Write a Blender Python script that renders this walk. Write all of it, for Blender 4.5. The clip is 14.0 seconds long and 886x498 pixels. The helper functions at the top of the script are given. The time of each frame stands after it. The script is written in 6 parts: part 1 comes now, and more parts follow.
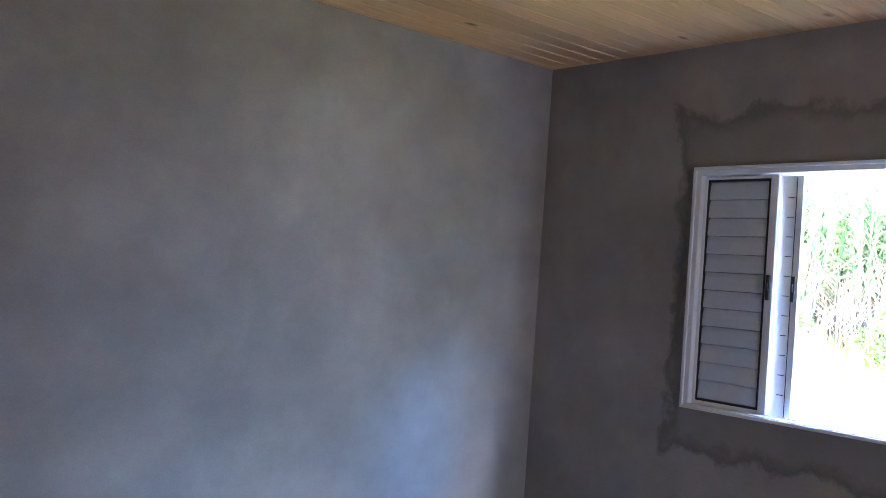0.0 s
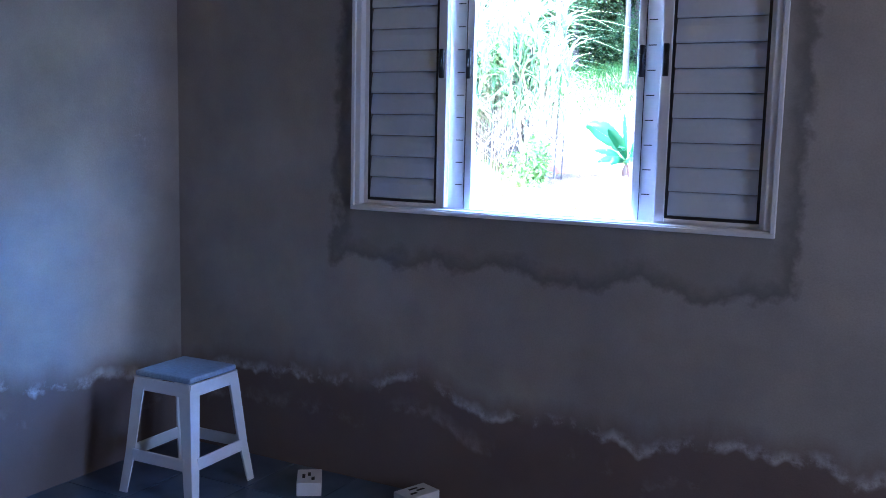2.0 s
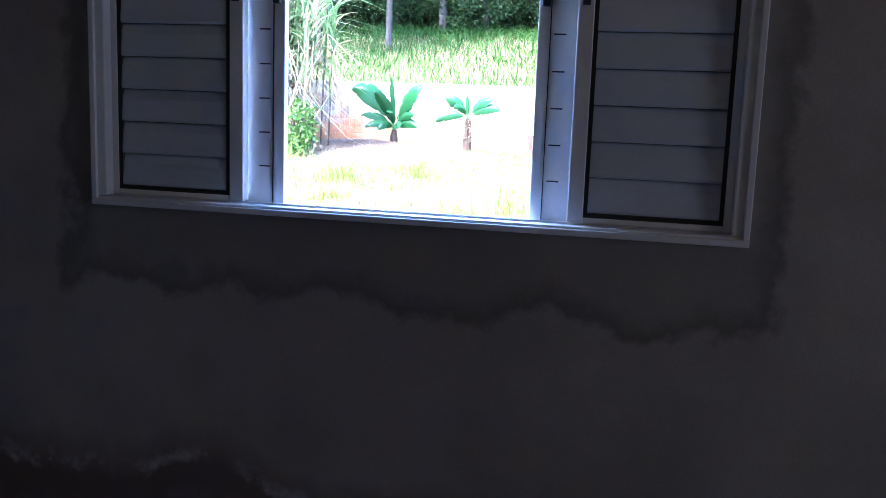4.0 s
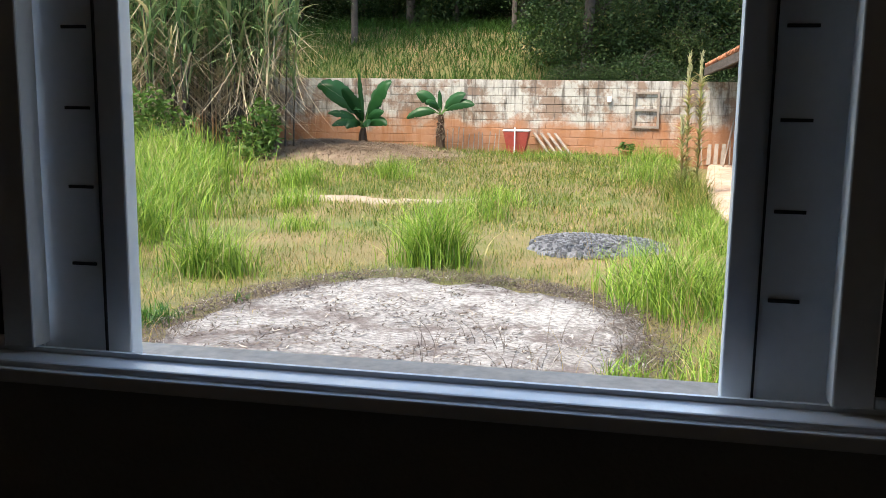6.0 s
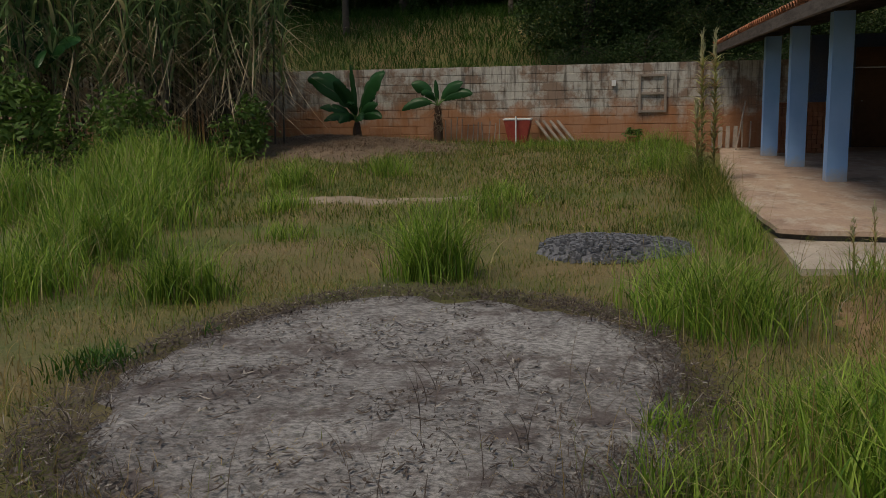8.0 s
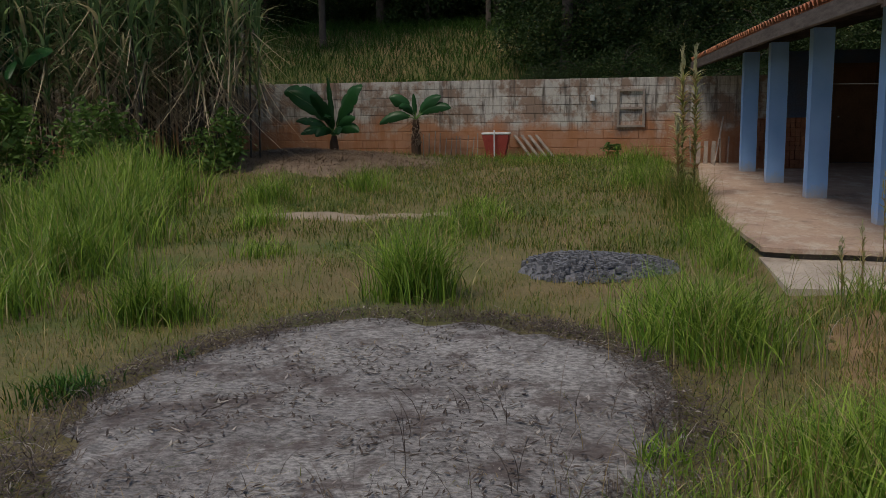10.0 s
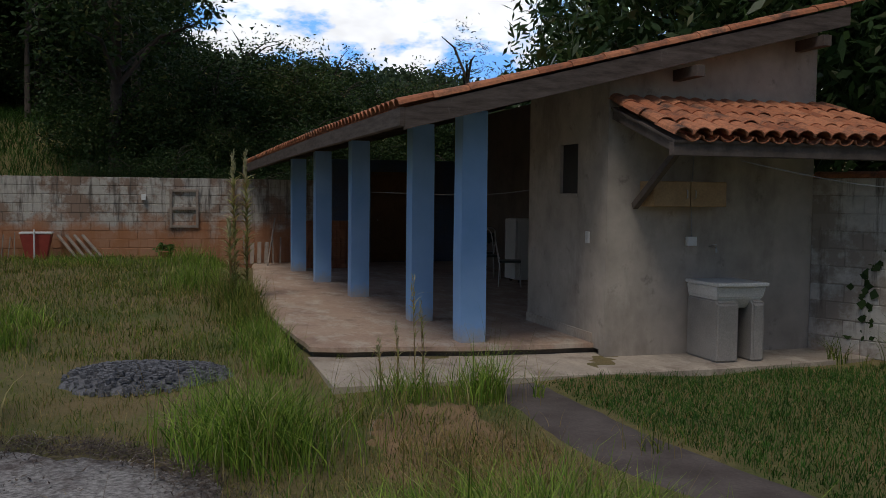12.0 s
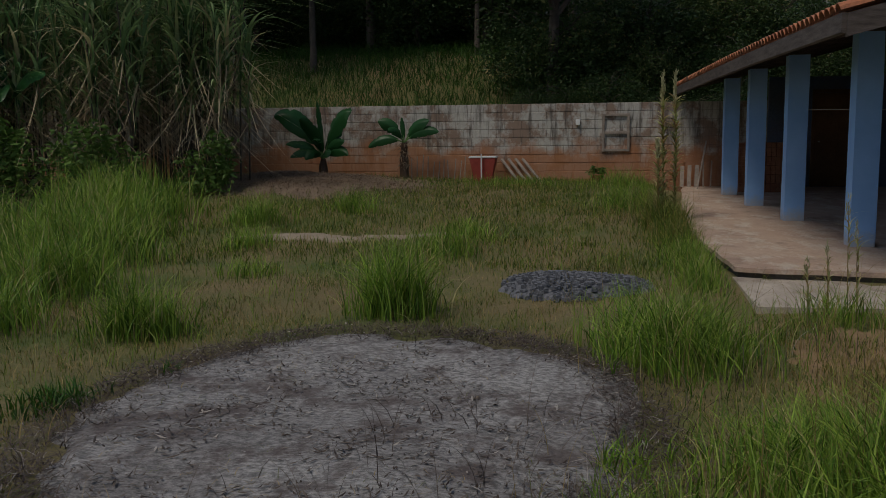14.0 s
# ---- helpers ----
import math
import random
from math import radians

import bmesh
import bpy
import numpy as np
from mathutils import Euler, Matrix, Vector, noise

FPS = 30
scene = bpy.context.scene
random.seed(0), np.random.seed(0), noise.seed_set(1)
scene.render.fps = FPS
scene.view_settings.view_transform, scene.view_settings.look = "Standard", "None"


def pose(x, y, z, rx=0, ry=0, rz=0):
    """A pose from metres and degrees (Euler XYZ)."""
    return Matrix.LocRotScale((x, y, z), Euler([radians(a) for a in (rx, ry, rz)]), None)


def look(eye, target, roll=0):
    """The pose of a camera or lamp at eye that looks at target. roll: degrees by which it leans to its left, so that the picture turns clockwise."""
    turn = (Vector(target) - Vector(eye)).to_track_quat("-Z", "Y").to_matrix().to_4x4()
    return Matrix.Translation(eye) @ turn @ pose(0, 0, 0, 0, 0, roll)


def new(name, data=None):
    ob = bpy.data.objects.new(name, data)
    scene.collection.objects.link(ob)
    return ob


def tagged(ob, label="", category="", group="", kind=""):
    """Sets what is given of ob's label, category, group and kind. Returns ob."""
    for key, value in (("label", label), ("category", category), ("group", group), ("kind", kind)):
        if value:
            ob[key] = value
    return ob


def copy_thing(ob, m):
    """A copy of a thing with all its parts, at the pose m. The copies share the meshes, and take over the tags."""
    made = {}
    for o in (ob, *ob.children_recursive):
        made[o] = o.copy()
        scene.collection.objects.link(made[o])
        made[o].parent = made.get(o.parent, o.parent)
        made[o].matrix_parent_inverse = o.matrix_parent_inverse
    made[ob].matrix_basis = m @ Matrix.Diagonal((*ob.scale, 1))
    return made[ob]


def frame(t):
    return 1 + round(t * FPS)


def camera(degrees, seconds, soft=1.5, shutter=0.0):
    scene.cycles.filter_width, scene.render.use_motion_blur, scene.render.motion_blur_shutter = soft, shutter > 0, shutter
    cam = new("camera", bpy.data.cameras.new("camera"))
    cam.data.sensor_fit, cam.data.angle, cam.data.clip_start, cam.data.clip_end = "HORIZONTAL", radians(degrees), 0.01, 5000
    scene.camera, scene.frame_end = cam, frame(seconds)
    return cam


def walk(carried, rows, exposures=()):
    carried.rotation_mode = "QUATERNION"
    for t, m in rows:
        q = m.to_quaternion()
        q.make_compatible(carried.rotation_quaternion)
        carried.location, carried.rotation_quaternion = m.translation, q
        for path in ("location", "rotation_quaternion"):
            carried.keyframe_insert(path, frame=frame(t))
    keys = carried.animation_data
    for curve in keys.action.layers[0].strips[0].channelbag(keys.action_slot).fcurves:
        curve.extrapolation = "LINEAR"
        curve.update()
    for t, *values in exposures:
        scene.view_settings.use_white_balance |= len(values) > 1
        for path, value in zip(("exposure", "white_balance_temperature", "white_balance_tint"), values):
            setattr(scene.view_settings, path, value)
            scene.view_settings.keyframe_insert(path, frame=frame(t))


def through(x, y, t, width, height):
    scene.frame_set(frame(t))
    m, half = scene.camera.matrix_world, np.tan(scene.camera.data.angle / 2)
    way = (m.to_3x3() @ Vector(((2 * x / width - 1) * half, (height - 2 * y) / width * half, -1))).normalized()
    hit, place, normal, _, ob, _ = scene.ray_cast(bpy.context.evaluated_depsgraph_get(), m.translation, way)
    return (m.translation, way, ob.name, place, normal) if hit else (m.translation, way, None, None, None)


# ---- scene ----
cam = camera(51.0, 14.0, 0.6)
PATH = [
    (0, (-0.344, -0.329, 1.545), (0.972, 1.177, 1.589), 4.0),
    (0.5, (-0.373, -0.256, 1.444), (1.074, 1.123, 1.51), 3.0),
    (1, (-0.19, -0.229, 1.353), (1.334, 1.066, 1.308), 2.4),
    (1.5, (0.04, -0.129, 1.374), (1.672, 1.012, 1.187), 1.4),
    (2, (0.175, 0.02, 1.327), (1.922, 0.961, 1.077), 1.3),
    (2.5, (0.353, 0.147, 1.318), (2.167, 0.937, 1.021), 1.5),
    (3, (0.629, 0.257, 1.305), (2.491, 0.918, 0.995), 1.9),
    (3.5, (0.883, 0.385, 1.31), (2.779, 0.937, 0.992), 2.1),
    (3.7, (0.961, 0.487, 1.304), (2.88, 0.962, 0.998), 2.5),
    (5.8, (2.126, 0.97, 1.309), (4.055, 1.389, 0.987), 1.1),
    (6, (2.264, 0.997, 1.314), (4.198, 1.393, 0.994), 0.8),
    (6.3, (2.428, 1.042, 1.324), (4.371, 1.39, 0.999), 1.1),
    (6.5, (2.645, 1.047, 1.315), (4.592, 1.374, 0.995), -0.3),
    (7, (2.903, 1.16, 1.309), (4.856, 1.452, 0.988), -0.5),
    (7.5, (3.083, 1.173, 1.323), (5.019, 1.54, 0.982), -1.0),
    (7.7, (3.171, 1.168, 1.335), (5.101, 1.562, 0.991), -1.2),
    (9.8, (3.405, 1.266, 1.346), (5.331, 1.68, 1.004), -1.2),
    (10, (3.443, 1.257, 1.365), (5.386, 1.608, 1.047), -0.9),
    (10.5, (3.471, 1.251, 1.386), (5.451, 1.39, 1.14), -0.2),
    (11, (3.43, 1.221, 1.436), (5.419, 1.108, 1.255), 0.4),
    (11.5, (3.436, 1.189, 1.45), (5.401, 0.842, 1.312), 0.6),
    (12, (3.436, 1.174, 1.449), (5.35, 0.604, 1.335), 0.6),
    (12.5, (3.454, 1.165, 1.422), (5.325, 0.467, 1.307), 0.4),
    (13, (3.415, 1.205, 1.415), (5.318, 0.612, 1.253), 0.0),
    (13.5, (3.36, 1.193, 1.398), (5.34, 1.015, 1.183), -0.5),
    (14, (3.213, 1.119, 1.361), (5.167, 1.453, 1.093), -0.7),
]
EXPOSURES = [(0.0, 6.75, 5300, 20), (1.0, 6.75, 4900, 21), (1.5, 6.65, 4600, 20), (2.0, 6.45, 4500, 22), (2.5, 6.1, 4500, 23), (3.0, 5.8, 4600, 24), (3.7, 5.35, 4700, 22),
             (5.8, 2.2, 6800, 8), (6.2, 1.95, 7100, 8), (6.6, 1.0, 7900, 6), (7.0, 0.32, 7600, 8), (7.7, -0.25, 7400, 9), (9.8, -0.15, 6800, 11),
             (10.5, -0.3, 6800, 12), (11.5, -0.55, 6700, 12), (12.5, -0.8, 6300, 10), (13.2, -0.78, 6400, 10), (14.0, -0.68, 6600, 9)]
walk(cam, [(t, look(eye, target, roll)) for t, eye, target, roll in PATH], EXPOSURES)

# ---- world and sun ----
world = bpy.data.worlds.new("sky_world")
scene.world = world
world.use_nodes = True
wn = world.node_tree.nodes
sky = wn.new("ShaderNodeTexSky")
sky.sky_type, sky.sun_disc = "NISHITA", False
sky.sun_elevation, sky.sun_rotation = radians(62), radians(315)
wn["Background"].inputs["Strength"].default_value = 0.09
world.node_tree.links.new(sky.outputs[0], wn["Background"].inputs["Color"])
sun = new("sun", bpy.data.lights.new("sun", "SUN"))
sun.data.energy, sun.data.angle, sun.data.color = 2.1, radians(22), (1.0, 0.92, 0.80)
sun.matrix_world = look((-10, 17, 52), (12, 0, 0))

# daylight through the open door behind, standing in for the sky outside it
door_light = new("door_daylight", bpy.data.lights.new("door_daylight", "AREA"))
door_light.data.shape, door_light.data.size, door_light.data.size_y = "RECTANGLE", 0.8, 1.0
door_light.data.energy, door_light.data.color = 0.04, (0.42, 0.68, 1.0)
door_light.data.spread = radians(38)
door_light.matrix_world = look((1.75, -2.11, 1.5), (1.55, 2.8, 0.45))
# added warm fill lamp in the doorway; it lifts the whole room's brightness
fill_light = new("room_fill", bpy.data.lights.new("room_fill", "AREA"))
fill_light.data.shape, fill_light.data.size, fill_light.data.size_y = "RECTANGLE", 0.8, 2.0
fill_light.data.energy, fill_light.data.color = 0.30, (1.0, 0.90, 0.80)
fill_light.matrix_world = look((1.75, -2.13, 1.05), (1.75, 2.8, 1.05))

# ---- helpers for meshes and materials ----
YARD = -0.3
X, Y, Z = Vector((1, 0, 0)), Vector((0, 1, 0)), Vector((0, 0, 1))
rng = np.random.default_rng(7)


def thing(name, at=(0, 0, 0), label="", category="", group="", kind=""):
    ob = new(name)
    ob.location = at
    return tagged(ob, label, category, group, kind)


def finish(ob, material, parent, label):
    if material:
        ob.data.materials.append(material)
    if parent:
        ob.parent = parent
    return tagged(ob, label)


def part(name, bm, material, parent=None, label="", smooth=False):
    """Links a bmesh as one mesh object; its coordinates are those of the parent."""
    me = bpy.data.meshes.new(name)
    bm.normal_update()
    bm.to_mesh(me)
    bm.free()
    if smooth:
        me.polygons.foreach_set("use_smooth", [True] * len(me.polygons))
    return finish(new(name, me), material, parent, label)


def array_mesh(name, verts, faces, smooth=False):
    """A mesh from arrays; all faces have the same number of corners."""
    verts, faces = np.asarray(verts, dtype=np.float32), np.asarray(faces, dtype=np.int32)
    me = bpy.data.meshes.new(name)
    me.vertices.add(len(verts))
    me.vertices.foreach_set("co", verts.ravel())
    me.loops.add(faces.size)
    me.loops.foreach_set("vertex_index", faces.ravel())
    me.polygons.add(len(faces))
    me.polygons.foreach_set("loop_start", np.arange(0, faces.size, faces.shape[1], dtype=np.int32))
    me.polygons.foreach_set("use_smooth", np.full(len(faces), smooth))
    me.update(calc_edges=True)
    return me


def arrays(name, verts, faces, material, parent=None, label="", smooth=False):
    return finish(new(name, array_mesh(name, verts, faces, smooth)), material, parent, label)


def box(bm, lo, hi, bevel=0.0, m=None):
    """A box between two corners, with rounded edges."""
    lo, hi = Vector(lo), Vector(hi)
    made = bmesh.ops.create_cube(bm, size=1, matrix=Matrix.LocRotScale((lo + hi) / 2, None, hi - lo))
    vs = made["verts"]
    if bevel:
        es = list({e for v in vs for e in v.link_edges})
        out = bmesh.ops.bevel(bm, geom=es, offset=bevel, segments=2, affect="EDGES", profile=0.5)
        vs = list({v for f in out["faces"] for v in f.verts} | {v for v in vs if v.is_valid})
    if m is not None:
        bmesh.ops.transform(bm, matrix=m, verts=vs)
    return bm


def boxes(*list_of, bevel=0.0):
    bm = bmesh.new()
    for lo, hi in list_of:
        box(bm, lo, hi, bevel)
    return bm


def pierced(lo, hi, axis, hole):
    """A wall slab, thin along x (axis 0) or y (axis 1), with one rectangular opening (a0, a1, z0, z1)."""
    bm = bmesh.new()
    k = 1 - axis
    us, zs = [lo[k], hole[0], hole[1], hi[k]], [lo[2], hole[2], hole[3], hi[2]]
    grid = {}
    for side in (0, 1):
        for i, u in enumerate(us):
            for j, z in enumerate(zs):
                c = (lo, hi)[side][axis]
                grid[side, i, j] = bm.verts.new((c, u, z) if axis == 0 else (u, c, z))
    for i in range(3):
        for j in range(3):
            if (i, j) != (1, 1):
                for side in (0, 1):
                    bm.faces.new([grid[side, a, b] for a, b in ((i, j), (i + 1, j), (i + 1, j + 1), (i, j + 1))])
    rim = [(i, j) for i, j in ((0, 0), (1, 0), (2, 0), (3, 0), (3, 1), (3, 2), (3, 3), (2, 3), (1, 3), (0, 3), (0, 2), (0, 1))]
    for loop in (rim, [(1, 1), (2, 1), (2, 2), (1, 2)]):
        for a, b in zip(loop, loop[1:] + loop[:1]):
            bm.faces.new((grid[(0, *a)], grid[(0, *b)], grid[(1, *b)], grid[(1, *a)]))
    bmesh.ops.recalc_face_normals(bm, faces=bm.faces)
    return bm


def tube(bm, path, radii, sides=8, cap=True):
    """A round tube along a path of points."""
    path = [Vector(p) for p in path]
    if not hasattr(radii, "__len__"):
        radii = [radii] * len(path)
    rings = []
    for i, p in enumerate(path):
        d = (path[min(i + 1, len(path) - 1)] - path[max(i - 1, 0)]).normalized()
        u = d.cross(Y if abs(d.y) < 0.9 else X).normalized()
        v = d.cross(u)
        rings.append([bm.verts.new(p + radii[i] * (math.cos(a) * u + math.sin(a) * v)) for a in (2 * math.pi * k / sides for k in range(sides))])
    for a, b in zip(rings, rings[1:]):
        for k in range(sides):
            bm.faces.new((a[k], a[(k + 1) % sides], b[(k + 1) % sides], b[k]))
    if cap:
        bm.faces.new(rings[0])
        bm.faces.new(rings[-1][::-1])
    return bm


def lathe(bm, profile, sides=20, at=(0, 0, 0)):
    """A turned shape from (radius, height) pairs."""
    rings = [[bm.verts.new(Vector(at) + Vector((r * math.cos(2 * math.pi * k / sides), r * math.sin(2 * math.pi * k / sides), z))) for k in range(sides)] for r, z in profile]
    for a, b in zip(rings, rings[1:]):
        for k in range(sides):
            bm.faces.new((a[k], a[(k + 1) % sides], b[(k + 1) % sides], b[k]))
    bm.faces.new(rings[0][::-1])
    bm.faces.new(rings[-1])
    return bm


def bend(points, n):
    """Points along a smooth bend through the given ones."""
    out = []
    p = [points[0]] + list(points) + [points[-1]]
    for i in range(1, len(p) - 2):
        for k in range(n):
            t = k / n
            out.append(tuple(0.5 * (2 * b + (c - a) * t + (2 * a - 5 * b + 4 * c - d) * t * t + (3 * b - a - 3 * c + d) * t ** 3) for a, b, c, d in zip(p[i - 1], p[i], p[i + 1], p[i + 2])))
    return out + [tuple(points[-1])]


class Nodes:
    """A short way to write a node material."""

    def __init__(self, name):
        self.mat = bpy.data.materials.new(name)
        self.mat.use_nodes = True
        self.t = self.mat.node_tree
        self.bsdf = self.t.nodes["Principled BSDF"]

    def add(self, kind, out=0, **ins):
        n = self.t.nodes.new(kind)
        for k, v in ins.items():
            if k == "_operation":
                n.operation = v
            else:
                self.put(n.inputs[int(k[1:])] if k[0] == "i" and k[1:].isdigit() else n.inputs[k.replace("__", " ")], v)
        return n.outputs[out]

    def put(self, socket, v):
        if isinstance(v, bpy.types.NodeSocket):
            self.t.links.new(v, socket)
        else:
            socket.default_value = (*v, 1.0) if isinstance(v, tuple) and len(v) == 3 and socket.type == "RGBA" else v

    def place(self, scale=(1, 1, 1), world=True):
        src = self.add("ShaderNodeNewGeometry") if world else self.add("ShaderNodeTexCoord", 3)
        return self.add("ShaderNodeMapping", i0=src, i3=scale)

    def noise(self, scale, detail=4.0, rough=0.55, at=None, distort=0.0):
        return self.add("ShaderNodeTexNoise", Vector=at if at is not None else self.place(), Scale=scale, Detail=detail, Roughness=rough, Distortion=distort)

    def ramp(self, fac, *stops):
        n = self.t.nodes.new("ShaderNodeValToRGB")
        while len(n.color_ramp.elements) < len(stops):
            n.color_ramp.elements.new(0.5)
        for e, (p, c) in zip(n.color_ramp.elements, stops):
            e.position, e.color = p, (c, c, c, 1) if not isinstance(c, tuple) else (*c, 1)
        self.put(n.inputs[0], fac)
        return n.outputs[0]

    def mix(self, fac, a, b, mode="MIX"):
        n = self.t.nodes.new("ShaderNodeMix")
        n.data_type, n.blend_type = "RGBA", mode
        self.put(n.inputs[0], fac), self.put(n.inputs[6], a), self.put(n.inputs[7], b)
        return n.outputs[2]

    def math(self, op, a, b=0.0, c=0.0):
        return self.add("ShaderNodeMath", _operation=op, i0=a, i1=b, i2=c)

    def xyz(self):
        n = self.t.nodes.new("ShaderNodeSeparateXYZ")
        self.put(n.inputs[0], self.add("ShaderNodeNewGeometry"))
        return n.outputs

    def random(self, island=False):
        return self.add("ShaderNodeNewGeometry", 8) if island else self.add("ShaderNodeObjectInfo", 5)

    def done(self, color, rough=0.85, bump=None, strength=0.3, distance=0.01, **more):
        self.put(self.bsdf.inputs["Base Color"], color)
        self.put(self.bsdf.inputs["Roughness"], rough)
        if bump is not None:
            self.put(self.bsdf.inputs["Normal"], self.add("ShaderNodeBump", Height=bump, Strength=strength, Distance=distance))
        for k, v in more.items():
            self.put(self.bsdf.inputs[k.replace("_", " ")], v)
        return self.mat


def plain(name, a, b, scale=3.0, grain=40.0, rough=0.8, strength=0.2, metal=0.0, island=None, spread=0.25, speck=0.5):
    """A surface of two tones in large blotches with a fine grain."""
    n = Nodes(name)
    big = n.ramp(n.noise(scale, 5), (0.3, 0.0), (0.7, 1.0))
    fine = n.noise(grain, 3)
    c = n.mix(big, a, b)
    c = n.mix(speck, c, n.ramp(fine, (0.25, 0.55), (0.75, 1.25)), "MULTIPLY")
    if island is not None:
        c = n.mix(1.0, c, n.ramp(n.random(island), (0.0, 1.0 - spread), (1.0, 1.0 + spread)), "MULTIPLY")
    return n.done(c, rough, fine, strength, 0.004, Metallic=metal)


def leafy(name, dark, light, dry=None, dry_share=0.1, rough=0.55, through=0.25):
    """Blades and leaves: every one its own tone, with a little light passing through."""
    n = Nodes(name)
    r = n.random(True)
    c = n.mix(r, dark, light)
    if dry:
        c = n.mix(n.ramp(n.math("FRACT", n.math("MULTIPLY", r, 17.3)), (1.0 - dry_share - 0.02, 0.0), (1.0 - dry_share + 0.02, 1.0)), c, dry)
    c = n.mix(0.6, c, n.ramp(n.noise(1.1, 3), (0.3, 0.65), (0.7, 1.3)), "MULTIPLY")
    m = n.done(c, rough)
    n.put(n.bsdf.inputs["Specular IOR Level"], 0.25)
    tr = n.add("ShaderNodeBsdfTranslucent", Color=c)
    mixed = n.add("ShaderNodeMixShader", i0=through, i1=n.bsdf.outputs[0], i2=tr)
    n.put(n.t.nodes["Material Output"].inputs[0], mixed)
    return m


# ---- materials ----
def plaster_material(name, a, b, damp=False, patch=None, weather=False):
    n = Nodes(name)
    p = n.place()
    cloud = n.ramp(n.noise(1.3, 6, 0.6, p), (0.3, 0.0), (0.7, 1.0))
    trowel = n.ramp(n.noise(3.2, 5, 0.6, p), (0.3, 0.84), (0.7, 1.1))
    sand = n.noise(160, 3, 0.6, p)
    c = n.mix(1.0, n.mix(cloud, a, b), trowel, "MULTIPLY")
    c = n.mix(0.25, c, n.ramp(sand, (0.3, 0.75), (0.7, 1.2)), "MULTIPLY")
    if weather:
        run = n.ramp(n.noise(1.5, 6, 0.68, n.place((1, 1, 0.45))), (0.50, 0.0), (0.68, 0.5))
        c = n.mix(run, c, (0.14, 0.115, 0.098))
        c = n.mix(n.ramp(n.noise(4.5, 6, 0.7, p), (0.6, 0.0), (0.72, 0.5)), c, (0.08, 0.07, 0.06))
    if damp:
        z = n.xyz()[2]
        wave = n.noise(1.6, 5, 0.62, n.place((1, 1, 0.25)))
        edge = n.math("SUBTRACT", z, n.math("MULTIPLY_ADD", wave, 0.5, 0.1))
        wet = n.ramp(edge, (0.0, 1.0), (0.12, 0.0))
        c = n.mix(n.math("MULTIPLY", wet, 0.75), c, (0.12, 0.075, 0.06))
        line = n.math("MULTIPLY", n.ramp(edge, (0.0, 0.0), (0.02, 1.0)), n.ramp(edge, (0.02, 1.0), (0.06, 0.0)))
        salt = n.math("MULTIPLY", line, n.ramp(n.noise(5.5, 6, 0.7), (0.46, 0.0), (0.6, 1.0)))
        c = n.mix(n.math("MULTIPLY", salt, 0.7), c, (0.72, 0.71, 0.7))
        under = n.math("MULTIPLY", n.ramp(n.math("ADD", edge, 0.13), (0.0, 0.0), (0.02, 1.0)), n.ramp(n.math("ADD", edge, 0.13), (0.02, 1.0), (0.08, 0.0)))
        salt2 = n.math("MULTIPLY", under, n.ramp(n.noise(4.1, 6, 0.7), (0.5, 0.0), (0.66, 1.0)))
        c = n.mix(n.math("MULTIPLY", salt2, 0.35), c, (0.6, 0.58, 0.56))
    if patch:
        # darker mortar worked round an opening, with a ragged border
        yc, zc, hw, hh = patch
        axes = n.xyz()
        dy = n.math("SUBTRACT", n.math("ABSOLUTE", n.math("SUBTRACT", axes[1], yc)), hw)
        low = n.math("SUBTRACT", zc - hh - 0.11, axes[2])
        high = n.math("SUBTRACT", axes[2], zc + hh + 0.16)
        d = n.math("MAXIMUM", dy, n.math("MAXIMUM", low, high))
        rag = n.math("ADD", n.math("MULTIPLY", n.noise(2.6, 6, 0.62, p), 0.36), n.math("MULTIPLY", n.noise(11, 5, 0.6, p), 0.07))
        e = n.math("ADD", d, n.math("SUBTRACT", rag, 0.215))
        c = n.mix(n.math("MULTIPLY", n.ramp(e, (0.055, 1.0), (0.09, 0.0)), 0.28), c, (0.15, 0.155, 0.14))
        rim = n.math("MULTIPLY", n.ramp(e, (0.0, 0.0), (0.06, 1.0)), n.ramp(e, (0.06, 1.0), (0.09, 0.0)))
        c = n.mix(n.math("MULTIPLY", rim, 0.45), c, (0.06, 0.055, 0.052))
    h = n.math("ADD", n.math("MULTIPLY", n.noise(6, 5, 0.6, p), 2.0), n.math("MULTIPLY", sand, 0.35))
    return n.done(c, 0.92, h, 0.35, 0.006)


M_plaster = plaster_material("cement_plaster", (0.30, 0.275, 0.245), (0.40, 0.375, 0.335), damp=True)
M_plaster_window = plaster_material("cement_plaster_window_wall", (0.30, 0.275, 0.245), (0.40, 0.375, 0.335), damp=True, patch=(1.202, 1.545, 0.748, 0.507))
M_outer = plaster_material("outer_render", (0.38, 0.335, 0.285), (0.50, 0.445, 0.385), weather=True)


